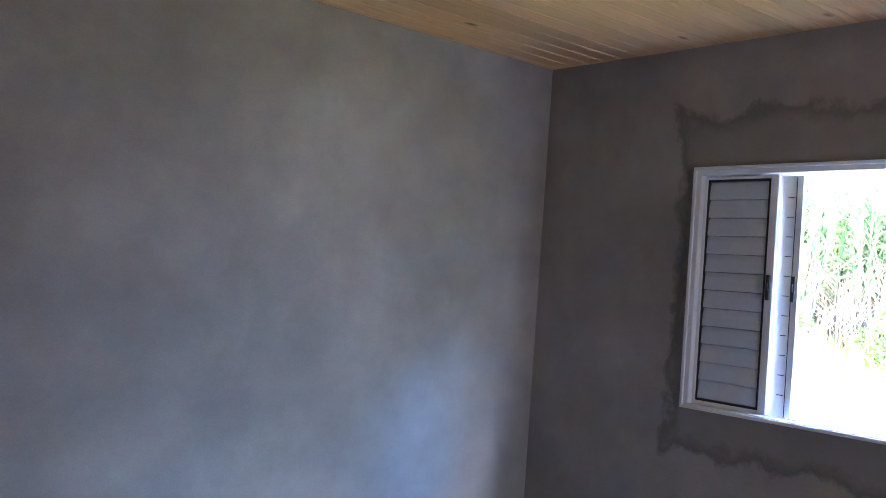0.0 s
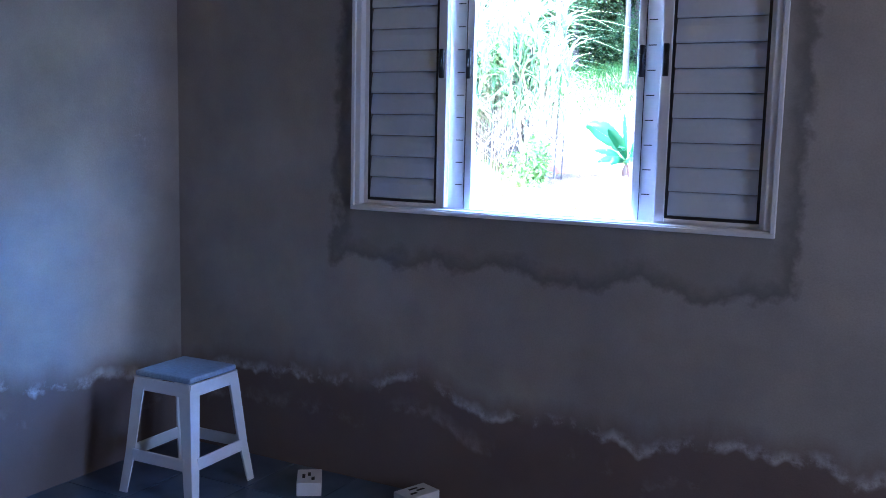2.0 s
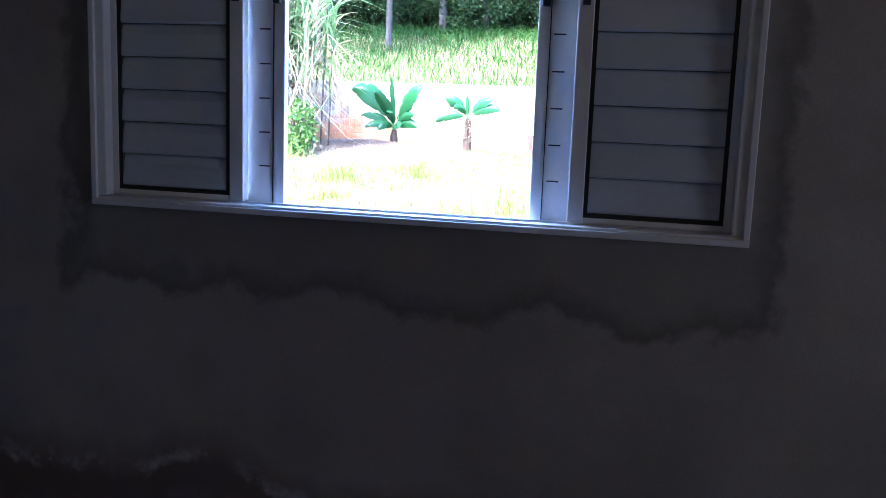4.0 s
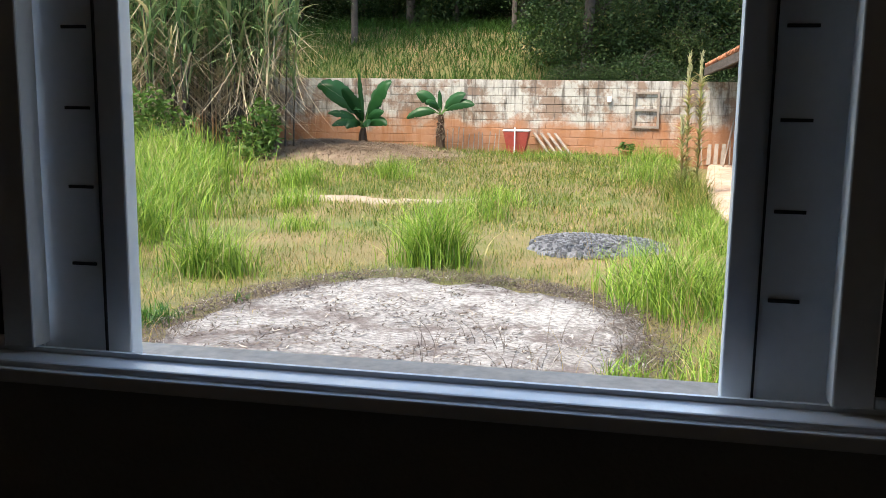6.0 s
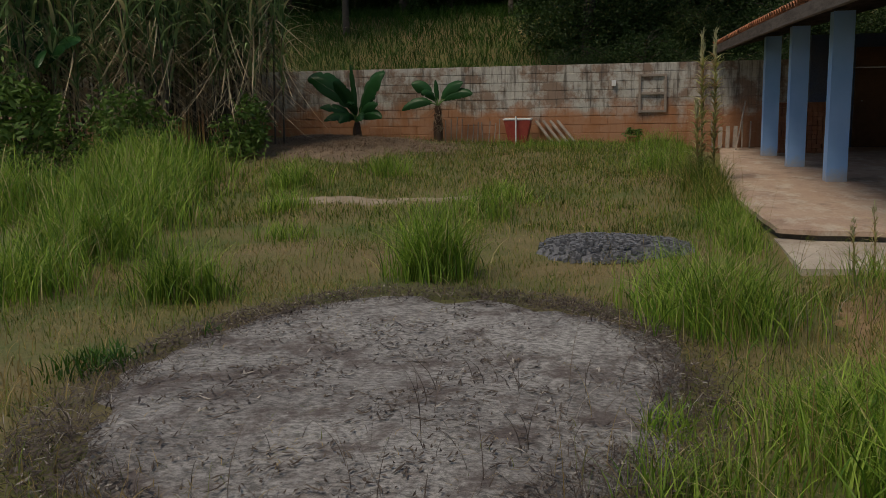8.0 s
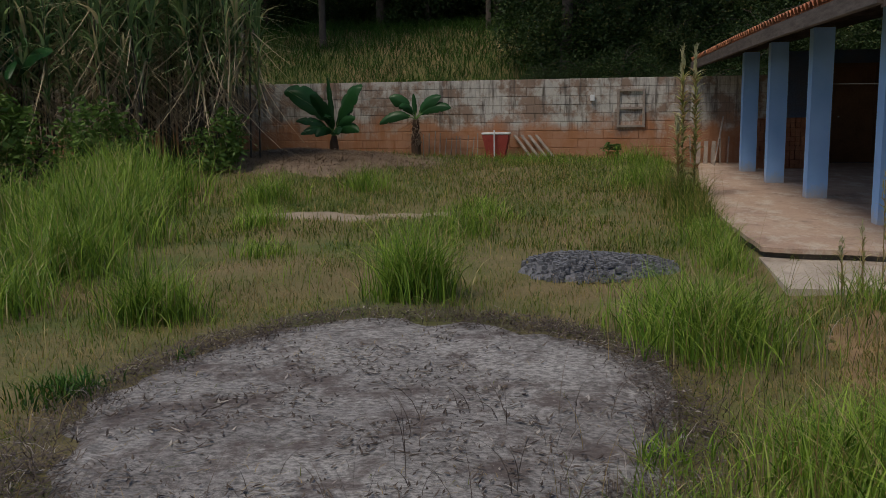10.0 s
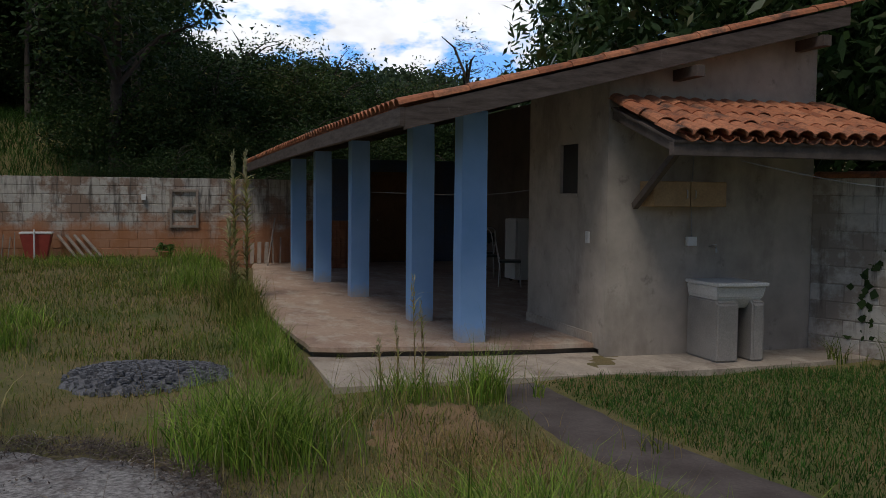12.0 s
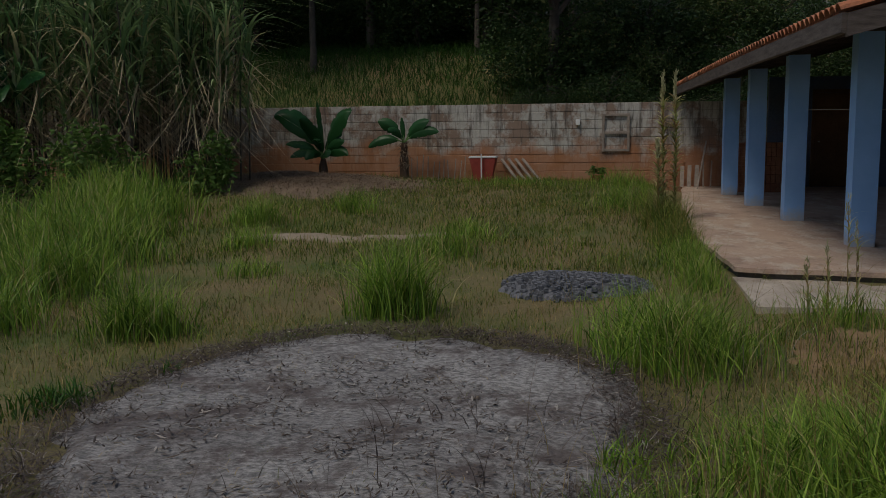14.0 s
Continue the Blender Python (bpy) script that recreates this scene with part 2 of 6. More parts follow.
def pine_material():
    n = Nodes("pine_lining")
    p = n.place((1.0, 9.0, 9.0))
    grain = n.noise(3.0, 6, 0.6, p, 1.5)
    c = n.mix(n.ramp(grain, (0.3, 0.0), (0.7, 1.0)), (0.70, 0.40, 0.17), (0.80, 0.54, 0.27))
    r = n.random(True)
    c = n.mix(1.0, c, n.ramp(r, (0.0, 0.8), (1.0, 1.15)), "MULTIPLY")
    spots = n.add("ShaderNodeTexVoronoi", Vector=n.place((2.6, 5.2, 5.2)), Scale=1.0)
    c = n.mix(n.ramp(spots, (0.05, 0.9), (0.12, 0.0)), c, (0.11, 0.04, 0.018))
    streak = n.ramp(n.noise(2.0, 4, 0.5, n.place((0.8, 12, 12))), (0.68, 0.0), (0.76, 0.5))
    c = n.mix(streak, c, (0.24, 0.10, 0.045))
    return n.done(c, 0.45, grain, 0.1, 0.002)


M_pine = pine_material()
M_alu = plain("white_painted_aluminium", (0.74, 0.76, 0.78), (0.80, 0.81, 0.82), 4, 90, 0.38, 0.03, speck=0.08)
M_slat = plain("white_louvre_paint", (0.54, 0.61, 0.69), (0.62, 0.68, 0.75), 6, 60, 0.45, 0.04, speck=0.08)
M_gap_shade = plain("slat_gap_shade", (0.16, 0.14, 0.12), (0.22, 0.2, 0.18), 6, 60, 0.7)
M_rubber = plain("black_rubber", (0.012, 0.012, 0.013), (0.02, 0.02, 0.02), 9, 70, 0.6, 0.05)
M_plastic_white = plain("white_plastic", (0.70, 0.70, 0.69), (0.78, 0.78, 0.77), 7, 120, 0.35, 0.03, speck=0.08)
M_glass = Nodes("window_glass").done((0.95, 0.98, 0.98), 0.02, Transmission_Weight=1.0, IOR=1.45)
M_varnish = plain("varnished_wood", (0.36, 0.13, 0.035), (0.48, 0.20, 0.06), 14, 60, 0.22, 0.05)
M_old_wood = plain("weathered_dark_wood", (0.075, 0.058, 0.05), (0.15, 0.118, 0.1), 5, 35, 0.85, 0.35)


def stained_floor(name, a, b):
    n = Nodes(name)
    p = n.place()
    c = n.mix(n.ramp(n.noise(0.9, 6, 0.65, p), (0.35, 0.0), (0.65, 1.0)), a, b)
    c = n.mix(n.ramp(n.noise(2.3, 6, 0.7, p), (0.52, 0.0), (0.7, 0.7)), c, (0.17, 0.12, 0.095))
    c = n.mix(n.ramp(n.noise(1.7, 6, 0.7, n.place((1, 2, 1))), (0.5, 0.0), (0.66, 0.75)), c, (0.60, 0.53, 0.44))
    c = n.mix(0.5, c, n.ramp(n.noise(35, 5, 0.7, p), (0.3, 0.65), (0.7, 1.2)), "MULTIPLY")
    return n.done(c, 0.75, n.noise(30, 5, 0.65, p), 0.3, 0.006)


M_slab = stained_floor("worn_concrete_floor", (0.40, 0.27, 0.20), (0.50, 0.37, 0.28))
M_apron = stained_floor("pale_concrete_apron", (0.38, 0.32, 0.26), (0.48, 0.41, 0.34))
M_concrete = plain("grey_concrete", (0.27, 0.255, 0.24), (0.36, 0.34, 0.32), 3, 70, 0.9, 0.3)
M_grey_slat = plain("dark_green_panel", (0.035, 0.05, 0.05), (0.05, 0.065, 0.065), 3, 60, 0.5, 0.06)

# ---- the room ----
WALL = 3.05          # inner face of the window wall
OUT = 3.23           # its outer face
LEFT = 2.82           # face of the side wall
CEIL = 2.573
W0, W1, S0, S1 = 0.454, 1.950, 1.038, 2.051    # the window in y and z


def wall_with_opening(name, x0, x1, y0, y1, z0, z1, hole, material):
    bm = pierced((x0, y0, z0), (x1, y1, z1), 0, hole)
    return tagged(part(name, bm, material), kind="structure")


wall_with_opening("wall_east", WALL, OUT, -2.2, LEFT + 0.18, YARD - 0.3, 2.85, (W0, W1, S0 - 0.055, S1), M_plaster_window)
tagged(part("wall_north", boxes(((-2.6, LEFT, -0.3), (WALL, LEFT + 0.18, 2.85))), M_plaster), kind="structure")
tagged(part("wall_south", pierced((-2.6, -2.2, -0.3), (WALL, -2.02, 2.85), 1, (1.3, 2.2, 0.0, 2.1)), M_plaster), kind="structure")
tagged(part("wall_west", boxes(((-2.78, -2.2, -0.3), (-2.6, LEFT + 0.18, 2.85))), M_plaster), kind="structure")
tagged(part("door_1", boxes(((1.3, -2.19, 0.0), (1.335, -2.03, 2.1)), ((2.165, -2.19, 0.0), (2.2, -2.03, 2.1)), ((1.335, -2.19, 2.065), (2.165, -2.03, 2.1)), bevel=0.004), M_old_wood), kind="structure")
# unseen box added behind the doorway, closed all round to block the sky's light
tagged(part("wall_passage", boxes(((-2.78, -3.7, -0.3), (OUT, -3.52, 2.85)), ((-2.78, -3.52, -0.3), (-2.6, -2.2, 2.85)), ((WALL, -3.52, -0.3), (OUT, -2.2, 2.85))), M_plaster), kind="structure")
tagged(part("floor_passage", boxes(((-2.6, -3.52, -0.2), (WALL, -2.2, -0.006))), M_concrete), kind="structure")
tagged(part("roof_deck", boxes(((-3.0, -3.8, 2.86), (OUT + 0.1, LEFT + 0.5, 2.95))), M_old_wood), kind="structure")


def ceiling():
    bm = bmesh.new()
    y = -2.02
    while y < LEFT:
        b = min(y + 0.098, LEFT)
        box(bm, (-2.6, y, CEIL), (WALL, b - 0.003, CEIL + 0.012), 0.0025)
        y = b
    box(bm, (-2.6, -2.02, CEIL + 0.014), (WALL, LEFT, CEIL + 0.03))
    tagged(part("ceiling", bm, M_pine), kind="structure")


ceiling()


def floor_tile_material():
    n = Nodes("dark_blue_floor_tile")
    r = n.random()
    c = n.mix(n.ramp(n.noise(9, 4), (0.35, 0.0), (0.65, 1.0)), (0.06, 0.085, 0.13), (0.10, 0.13, 0.18))
    c = n.mix(1.0, c, n.ramp(r, (0.0, 0.85), (1.0, 1.2)), "MULTIPLY")
    return n.done(c, 0.3, n.noise(60), 0.05, 0.002)


M_floor_tile = floor_tile_material()
M_grout = plain("floor_grout", (0.16, 0.15, 0.14), (0.21, 0.2, 0.19), 6, 80, 0.9)
room_floor = tagged(part("floor", boxes(((-2.6, -2.02, -0.2), (WALL, LEFT, -0.006))), M_grout), kind="structure")


# ---- the window ----
def window():
    w = thing("window_1", (WALL, (W0 + W1) / 2, S0), "white aluminium sliding window with louvred shutters, half open", "window", kind="structure")
    hw, hh = (W1 - W0) / 2, S1 - S0
    x0, x1 = -0.012, 0.125     # frame depth, seen from the room face
    f = 0.034
    g = 0.018                  # height of the bottom rail
    bm = boxes(((x0, -hw, 0.0), (0.046, hw, g)), ((0.047, -hw + f, -0.054), (x1, hw - f, -0.018)), ((x0, -hw, hh - f), (x1, hw, hh)), ((x0, -hw, g + 0.001), (x1, -hw + f, hh - f)), ((x0, hw - f, g + 0.001), (x1, hw, hh - f)), bevel=0.003)
    part("window_frame", bm, M_alu, w)
    part("mortar_bed", boxes(((-0.0008, -hw, -0.056), (0.046, hw, -0.0005))), M_plaster_window, w, "cement bed under the frame")
    # raised lip round the frame, on the plaster
    e = 0.014
    bm = boxes(((-0.02, -hw - e + 0.012, -e + 0.012), (-0.002, hw + e - 0.012, 0.012)), ((-0.02, -hw - e + 0.012, hh - 0.012), (-0.002, hw + e - 0.012, hh + e - 0.012)),
               ((-0.02, -hw - e + 0.012, 0.0125), (-0.002, -hw + 0.012, hh - 0.0125)), ((-0.02, hw - 0.012, 0.0125), (-0.002, hw + e - 0.012, hh - 0.0125)), bevel=0.002)
    part("trim", bm, M_alu, w)
    # bottom track rails
    bm = boxes(*[((x, -hw + f, z), (x + 0.004, hw - f, z + 0.005)) for x, z in ((0.022, g), (0.06, -0.018))])
    part("track", bm, M_alu, w)

    def sash(name, ya, yb, x, depth, stile_in, infill, inner_right, pull=True):
        """One leaf between ya and yb in a track at x."""
        z0, z1 = (g + 0.005 if infill == "louvre" else 0.003), hh - f - 0.004
        rail = 0.012 if infill == "louvre" else 0.03
        s = part(name, boxes(((x, ya, z0), (x + depth, ya + stile_in[0], z1)), ((x, yb - stile_in[1], z0), (x + depth, yb, z1)),
                             ((x, ya + stile_in[0], z0), (x + depth, yb - stile_in[1], z0 + rail)), ((x, ya + stile_in[0], z1 - rail), (x + depth, yb - stile_in[1], z1)), bevel=0.002), M_alu, w)
        a, b = ya + stile_in[0], yb - stile_in[1]
        if infill == "louvre":
            seal = boxes(((x + 0.002, a, z0 + rail), (x + 0.006, a + 0.009, z1 - rail)), ((x + 0.002, b - 0.009, z0 + rail), (x + 0.006, b, z1 - rail)),
                         ((x + 0.002, a + 0.009, z0 + rail), (x + 0.006, b - 0.009, z0 + rail + 0.009)), ((x + 0.002, a + 0.009, z1 - rail - 0.009), (x + 0.006, b - 0.009, z1 - rail)))
            part("gasket", seal, M_rubber, s, "black rubber gasket")
            count = 12
            pitch = (z1 - z0 - 2 * rail - 0.018) / count
            bm = bmesh.new()
            prof = [(0.001, 0.0015), (-0.001, 0.007), (0.0, pitch * 0.3), (0.004, pitch * 0.7), (0.0095, pitch - 0.004), (0.012, pitch - 0.0005), (0.017, pitch - 0.0005), (0.017, 0.0015)]
            ring = [[bm.verts.new((x + 0.004 + px, yy, pz)) for px, pz in prof] for yy in (a + 0.009, b - 0.009)]
            for i in range(len(prof)):
                j = (i + 1) % len(prof)
                bm.faces.new((ring[0][i], ring[0][j], ring[1][j], ring[1][i]))
            bm.faces.new(ring[0][::-1]), bm.faces.new(ring[1])
            # sheet added behind the slats; its dull brown is the shade in their gaps
            part("backing", boxes(((x + 0.0215, a, z0 + rail), (x + 0.0235, b, z1 - rail))), M_gap_shade, s, "added brown-grey sheet giving the shade between slats")
            first = part("slat", bm, M_slat, s)
            first.location.z = z0 + rail + 0.009
            for k in range(1, count):
                o = first.copy()
                scene.collection.objects.link(o)
                o.location.z = z0 + rail + 0.009 + k * pitch
        else:
            pane = part("pane", boxes(((x + 0.008, a - 0.004, z0 + 0.026), (x + 0.012, b + 0.004, z1 - 0.026))), M_glass, s, "clear glass pane")
            pane.visible_shadow = False
        if not pull:
            return s
        yh = ya + 0.017 if inner_right else yb - 0.017
        bm = boxes(((x - 0.012, yh - 0.009, 0.475), (x - 0.0005, yh + 0.009, 0.575)), bevel=0.003)
        box(bm, (x - 0.02, yh - 0.004, 0.515), (x - 0.012, yh + 0.004, 0.545), 0.002)
        part("handle", bm, M_rubber, s, "black plastic pull handle")
        return s

    d = 0.358
    sash("shutter", hw - f - d + 0.02, hw - f, 0.016, 0.028, (0.034, 0.016), "louvre", True)      # farther from the door side
    sash("shutter", -hw + f, -hw + f + d - 0.02, 0.016, 0.028, (0.016, 0.034), "louvre", False)
    # perforated blind leaf and glass leaf slid behind the shutters, their free stiles standing out
    for side in (1, -1):
        for k, (x, reach) in enumerate(((0.052, 0.0865), (0.086, 0.035))):
            ya, yb = hw - f - d + 0.02 - reach, hw - f - 0.01
            if side < 0:
                ya, yb = -yb, -ya
            inner = (0.10, 0.09)[k]
            st = (inner, 0.016) if side > 0 else (0.016, inner)
            sash("glass_leaf", ya, yb, x, 0.022, st, "glass", side > 0, k == 0)
    # notches of the perforated stiles
    bm = bmesh.new()
    for side in (1, -1):
        yy = side * 0.3375
        for k in range(11):
            zz = 0.104 + k * 0.0782
            box(bm, (0.0490, yy - 0.013, zz), (0.0522, yy + 0.013, zz + 0.003))
        yy = side * 0.3165
        box(bm, (0.0495, yy - 0.001, 0.01), (0.0522, yy + 0.001, hh - f - 0.01))
    part("vent_slots", bm, M_rubber, w)
    # outer sill
    bm = boxes(((x1 + 0.001, -hw + 0.002, -0.0545), (0.228, hw - 0.002, -0.024)), bevel=0.004)
    part("window_sill", bm, M_sill, w, "rough cement outer sill")
    return w


M_sill = plain("sandy_cement_sill", (0.52, 0.42, 0.33), (0.64, 0.54, 0.44), 7, 60, 0.9, 0.4)
window()


# ---- things in the room ----
def plastic_stool():
    s = thing("plastic_stool", (2.665, 2.42, 0), "white plastic stool with square seat in the corner", "stool")
    top, bot, h = 0.128, 0.172, 0.45
    bm = boxes(((-top, -top, h - 0.022), (top, top, h)), bevel=0.008)
    part("seat", bm, M_stool_top, s, "grey-blue seat top")
    bm = bmesh.new()
    for sx, sy in ((1, 0), (-1, 0), (0, 1), (0, -1)):
        box(bm, (sx * top - (0.004 if sx else top), sy * top - (0.004 if sy else top), h - 0.07), (sx * top + (0.004 if sx else top), sy * top + (0.004 if sy else top), h - 0.022), 0.002)
    part("apron", bm, M_plastic_white, s)
    for sx in (1, -1):
        for sy in (1, -1):
            bm = bmesh.new()
            rings = []
            for z, q, w in ((0, bot, 0.035), (0.15, bot - 0.018, 0.042), (h - 0.07, top + 0.006, 0.05), (h - 0.022, top, 0.075)):
                pts = [(0, 0), (-w, 0), (-w, -0.006), (-0.006, -0.006), (-0.006, -w), (0, -w)]
                rings.append([bm.verts.new((sx * (q + a), sy * (q + b), z)) for a, b in pts])
            for a, b in zip(rings, rings[1:]):
                for k in range(6):
                    bm.faces.new((a[k], a[(k + 1) % 6], b[(k + 1) % 6], b[k]))
            bm.faces.new(rings[0]), bm.faces.new(rings[-1])
            bmesh.ops.recalc_face_normals(bm, faces=bm.faces)
            part("leg", bm, M_plastic_white, s)
    for sx, sy in ((1, 0), (-1, 0), (0, 1), (0, -1)):
        q = bot - 0.02
        bm = boxes(((sx * q - (0.004 if sx else q - 0.03), sy * q - (0.004 if sy else q - 0.03), 0.12), (sx * q + (0.004 if sx else q - 0.03), sy * q + (0.004 if sy else q - 0.03), 0.165)), bevel=0.003)
        part("stretcher", bm, M_plastic_white, s)
    s.rotation_euler.z = radians(2)


M_stool_top = plain("grey_blue_plastic", (0.26, 0.33, 0.42), (0.33, 0.4, 0.5), 6, 90, 0.4, 0.03)
plastic_stool()


def bed_headboard():
    b = thing("bed_frame", (0.97, 1.632, 0), "varnished wooden bed frame with turned finial posts", "bed frame")
    prof = [(0.033, 0), (0.033, 0.45), (0.026, 0.47), (0.035, 0.50), (0.03, 0.53), (0.033, 0.80), (0.024, 0.815), (0.030, 0.83), (0.034, 0.85), (0.030, 0.868), (0.024, 0.875), (0.032, 0.89), (0.035, 0.91), (0.031, 0.93), (0.018, 0.94)]
    for x, y in ((-0.03, 0.335), (0.03, -0.335)):
        post = part("post", lathe(bmesh.new(), prof, 24, (x, y, 0.0 if y > 0 else -0.03)), M_varnish, b, smooth=True)
        part("pin", tube(bmesh.new(), [(x, y, 0.905), (x + 0.002, y, 0.985 if y > 0 else 0.955)], [0.004, 0.002], 6), M_rubber, post, "dark metal pin on the post")
    bm = bmesh.new()
    top = bend([(0.30, 0.90), (0.22, 0.895), (0.08, 0.865), (-0.08, 0.835), (-0.22, 0.80), (-0.30, 0.80)], 5)
    outline = [(y, z) for y, z in top] + [(-0.30, 0.5), (0.30, 0.5)]
    f0 = [bm.verts.new((-0.014 - 0.09 * y, y, z)) for y, z in outline]
    f1 = [bm.verts.new((0.014 - 0.09 * y, y, z)) for y, z in outline]
    bm.faces.new(f0), bm.faces.new(f1[::-1])
    for i in range(len(outline)):
        j = (i + 1) % len(outline)
        bm.faces.new((f0[i], f1[i], f1[j], f0[j]))
    bmesh.ops.recalc_face_normals(bm, faces=bm.faces)
    part("headboard", bm, M_varnish, b)
    part("side_rail", boxes(((-0.9, 0.30, 0.25), (-0.06, 0.345, 0.37)), bevel=0.005), M_varnish, b)
    part("side_rail", boxes(((-0.9, -0.36, 0.25), (0.0, -0.315, 0.37)), bevel=0.005), M_varnish, b)
    b.rotation_euler.z, b.scale = radians(6), (0.9, 0.855, 0.855)


bed_headboard()


def floor_box():
    """A small white printed carton on the floor by the wall."""
    c = thing("small_carton", (2.865, 2.01, 0.0), "small white printed carton lying on the floor", "carton")
    part("box_body", boxes(((-0.07, -0.045, 0.0), (0.07, 0.045, 0.05)), bevel=0.002), M_plastic_white, c)
    bm = boxes(((-0.04, -0.02, 0.0502), (-0.01, -0.008, 0.0508)), ((0.0, -0.005, 0.0502), (0.035, 0.006, 0.0508)), ((-0.02, 0.015, 0.0502), (0.02, 0.026, 0.0508)))
    part("print", bm, M_rubber, c, "dark printed marks")
    c.rotation_euler.z = radians(35)
    copy_thing(c, pose(2.951, 1.60, 0.0, 0, 0, -20))


floor_box()


def floor_tiles():
    bm = boxes(((-0.148, -0.148, -0.0055), (0.148, 0.148, 0.0)))
    me = bpy.data.meshes.new("tile")
    bm.to_mesh(me)
    bm.free()
    me.materials.append(M_floor_tile)
    for i in range(14):
        for j in range(14):
            x, y = WALL - 0.15 - 0.3 * i, LEFT - 0.15 - 0.3 * j
            if x > -1.0 and y > -1.0:
                o = new("tile", me)
                o.parent = room_floor
                o.location = (x, y, 0)


floor_tiles()

# ---- the yard: ground ----
def smooth(a, b, v):
    t = np.clip((v - a) / (b - a), 0, 1)
    return t * t * (3 - 2 * t)


def ground_height(x, y):
    """The yard rises gently to its far wall, with a heap before it, and the land behind climbs."""
    x, y = np.asarray(x, dtype=float), np.asarray(y, dtype=float)
    z = YARD + 0.27 * smooth(13.5, 25.0, x) * smooth(-0.8, 0.6, y)
    z = z + 0.30 * np.exp(-(((x - 23.3) / 2.2) ** 2 + ((y - 8.2) / 2.9) ** 2) ** 1.3)
    z = z + 1.2 * smooth(25.8, 27.5, x) + 2.7 * smooth(26.5, 36, x) + 3.4 * smooth(38, 80, x)
    z = z + 1.6 * smooth(-7.2, -12, y) * smooth(9, 13, x) * (1 - smooth(25, 26, x))
    z = z + 0.02 * np.sin(x * 2.1 + 1.3 * np.sin(y * 1.7)) + 0.014 * np.sin(y * 3.3 + x)
    return z


def ground_material():
    n = Nodes("yard_soil_and_turf")
    p = n.place()
    big = n.ramp(n.noise(0.45, 5, 0.6, p), (0.4, 0.0), (0.62, 1.0))
    mid = n.ramp(n.noise(2.2, 5, 0.65, p), (0.35, 0.0), (0.65, 1.0))
    c = n.mix(mid, (0.07, 0.105, 0.02), (0.15, 0.15, 0.045))
    c = n.mix(n.math("MULTIPLY", big, 0.7), c, (0.24, 0.165, 0.085))
    c = n.mix(0.7, c, n.ramp(n.noise(30, 4, 0.7, p), (0.25, 0.5), (0.75, 1.4)), "MULTIPLY")
    return n.done(c, 0.95, n.noise(45, 4, 0.7, p), 0.8, 0.02)


M_ground = ground_material()


def ground():
    xs = np.concatenate([np.linspace(-60, 3, 8), np.arange(3.3, 30, 0.22), np.linspace(30.5, 90, 40), np.array([120, 200, 400, 900, 2500])])
    ys = np.concatenate([np.array([-2500, -600, -200, -90, -50, -30]), np.arange(-22, 24, 0.25), np.array([26, 32, 50, 90, 200, 600, 2500])])
    gx, gy = np.meshgrid(xs, ys, indexing="ij")
    gz = ground_height(gx, gy)
    v = np.stack([gx, gy, gz], -1).reshape(-1, 3)
    i, j = np.meshgrid(np.arange(len(xs) - 1), np.arange(len(ys) - 1), indexing="ij")
    a = (i * len(ys) + j).ravel()
    tagged(arrays("ground", v, np.stack([a, a + len(ys), a + len(ys) + 1, a + 1], 1), M_ground, smooth=True), kind="structure")


ground()


def blob(name, cx, cy, rx, ry, wob, seed, height, material, sides=110, rings=10, turn=0.0, edge=0.0):
    """A low irregular sheet lying on the ground, its rim sunk into it."""
    v, f = [], []
    for r in range(rings + 1):
        q = r / rings
        for k in range(sides):
            a = 2 * math.pi * k / sides
            w = 1 + wob * (noise.noise((math.cos(a) * 1.6, math.sin(a) * 1.6, seed)) + 0.5 * noise.noise((math.cos(a) * 5, math.sin(a) * 5, seed + 4)) + 0.25 * noise.noise((math.cos(a) * 14, math.sin(a) * 14, seed + 7)))
            lx, ly = q * rx * w * math.cos(a), q * ry * w * math.sin(a)
            x, y = cx + lx * math.cos(turn) - ly * math.sin(turn), cy + lx * math.sin(turn) + ly * math.cos(turn)
            top = height * (1 - q ** 3) + edge * (q < 0.97)
            v.append((x, y, float(ground_height(x, y)) + (top + 0.012 * noise.noise((x * 4, y * 4, seed)) + 0.02 if r < rings else -0.03)))
    for r in range(rings):
        for k in range(sides):
            a, b = r * sides + k, r * sides + (k + 1) % sides
            f.append((a, a + sides, b + sides, b))
    return arrays(name, v, f, material, smooth=True)


def pad_material():
    n = Nodes("worn_concrete_pad")
    p = n.place()
    c = n.mix(n.ramp(n.noise(1.6, 6, 0.65, p), (0.35, 0.0), (0.65, 1.0)), (0.20, 0.187, 0.182), (0.33, 0.317, 0.308))
    crumbs = n.ramp(n.noise(21, 6, 0.8, n.place((1.6, 1, 1))), (0.4, 0.3), (0.6, 1.4))
    c = n.mix(0.85, c, crumbs, "MULTIPLY")
    c = n.mix(n.ramp(n.noise(2.7, 6, 0.7, p), (0.5, 0.0), (0.62, 0.8)), c, (0.085, 0.062, 0.057))
    c = n.mix(n.ramp(n.noise(38, 4, 0.7, p), (0.66, 0.0), (0.72, 0.8)), c, (0.52, 0.50, 0.47))
    c = n.mix(n.ramp(n.noise(21, 5, 0.75, p), (0.64, 0.0), (0.7, 0.8)), c, (0.06, 0.045, 0.04))
    return n.done(c, 0.95, n.noise(28, 6, 0.75, p), 0.7, 0.02)


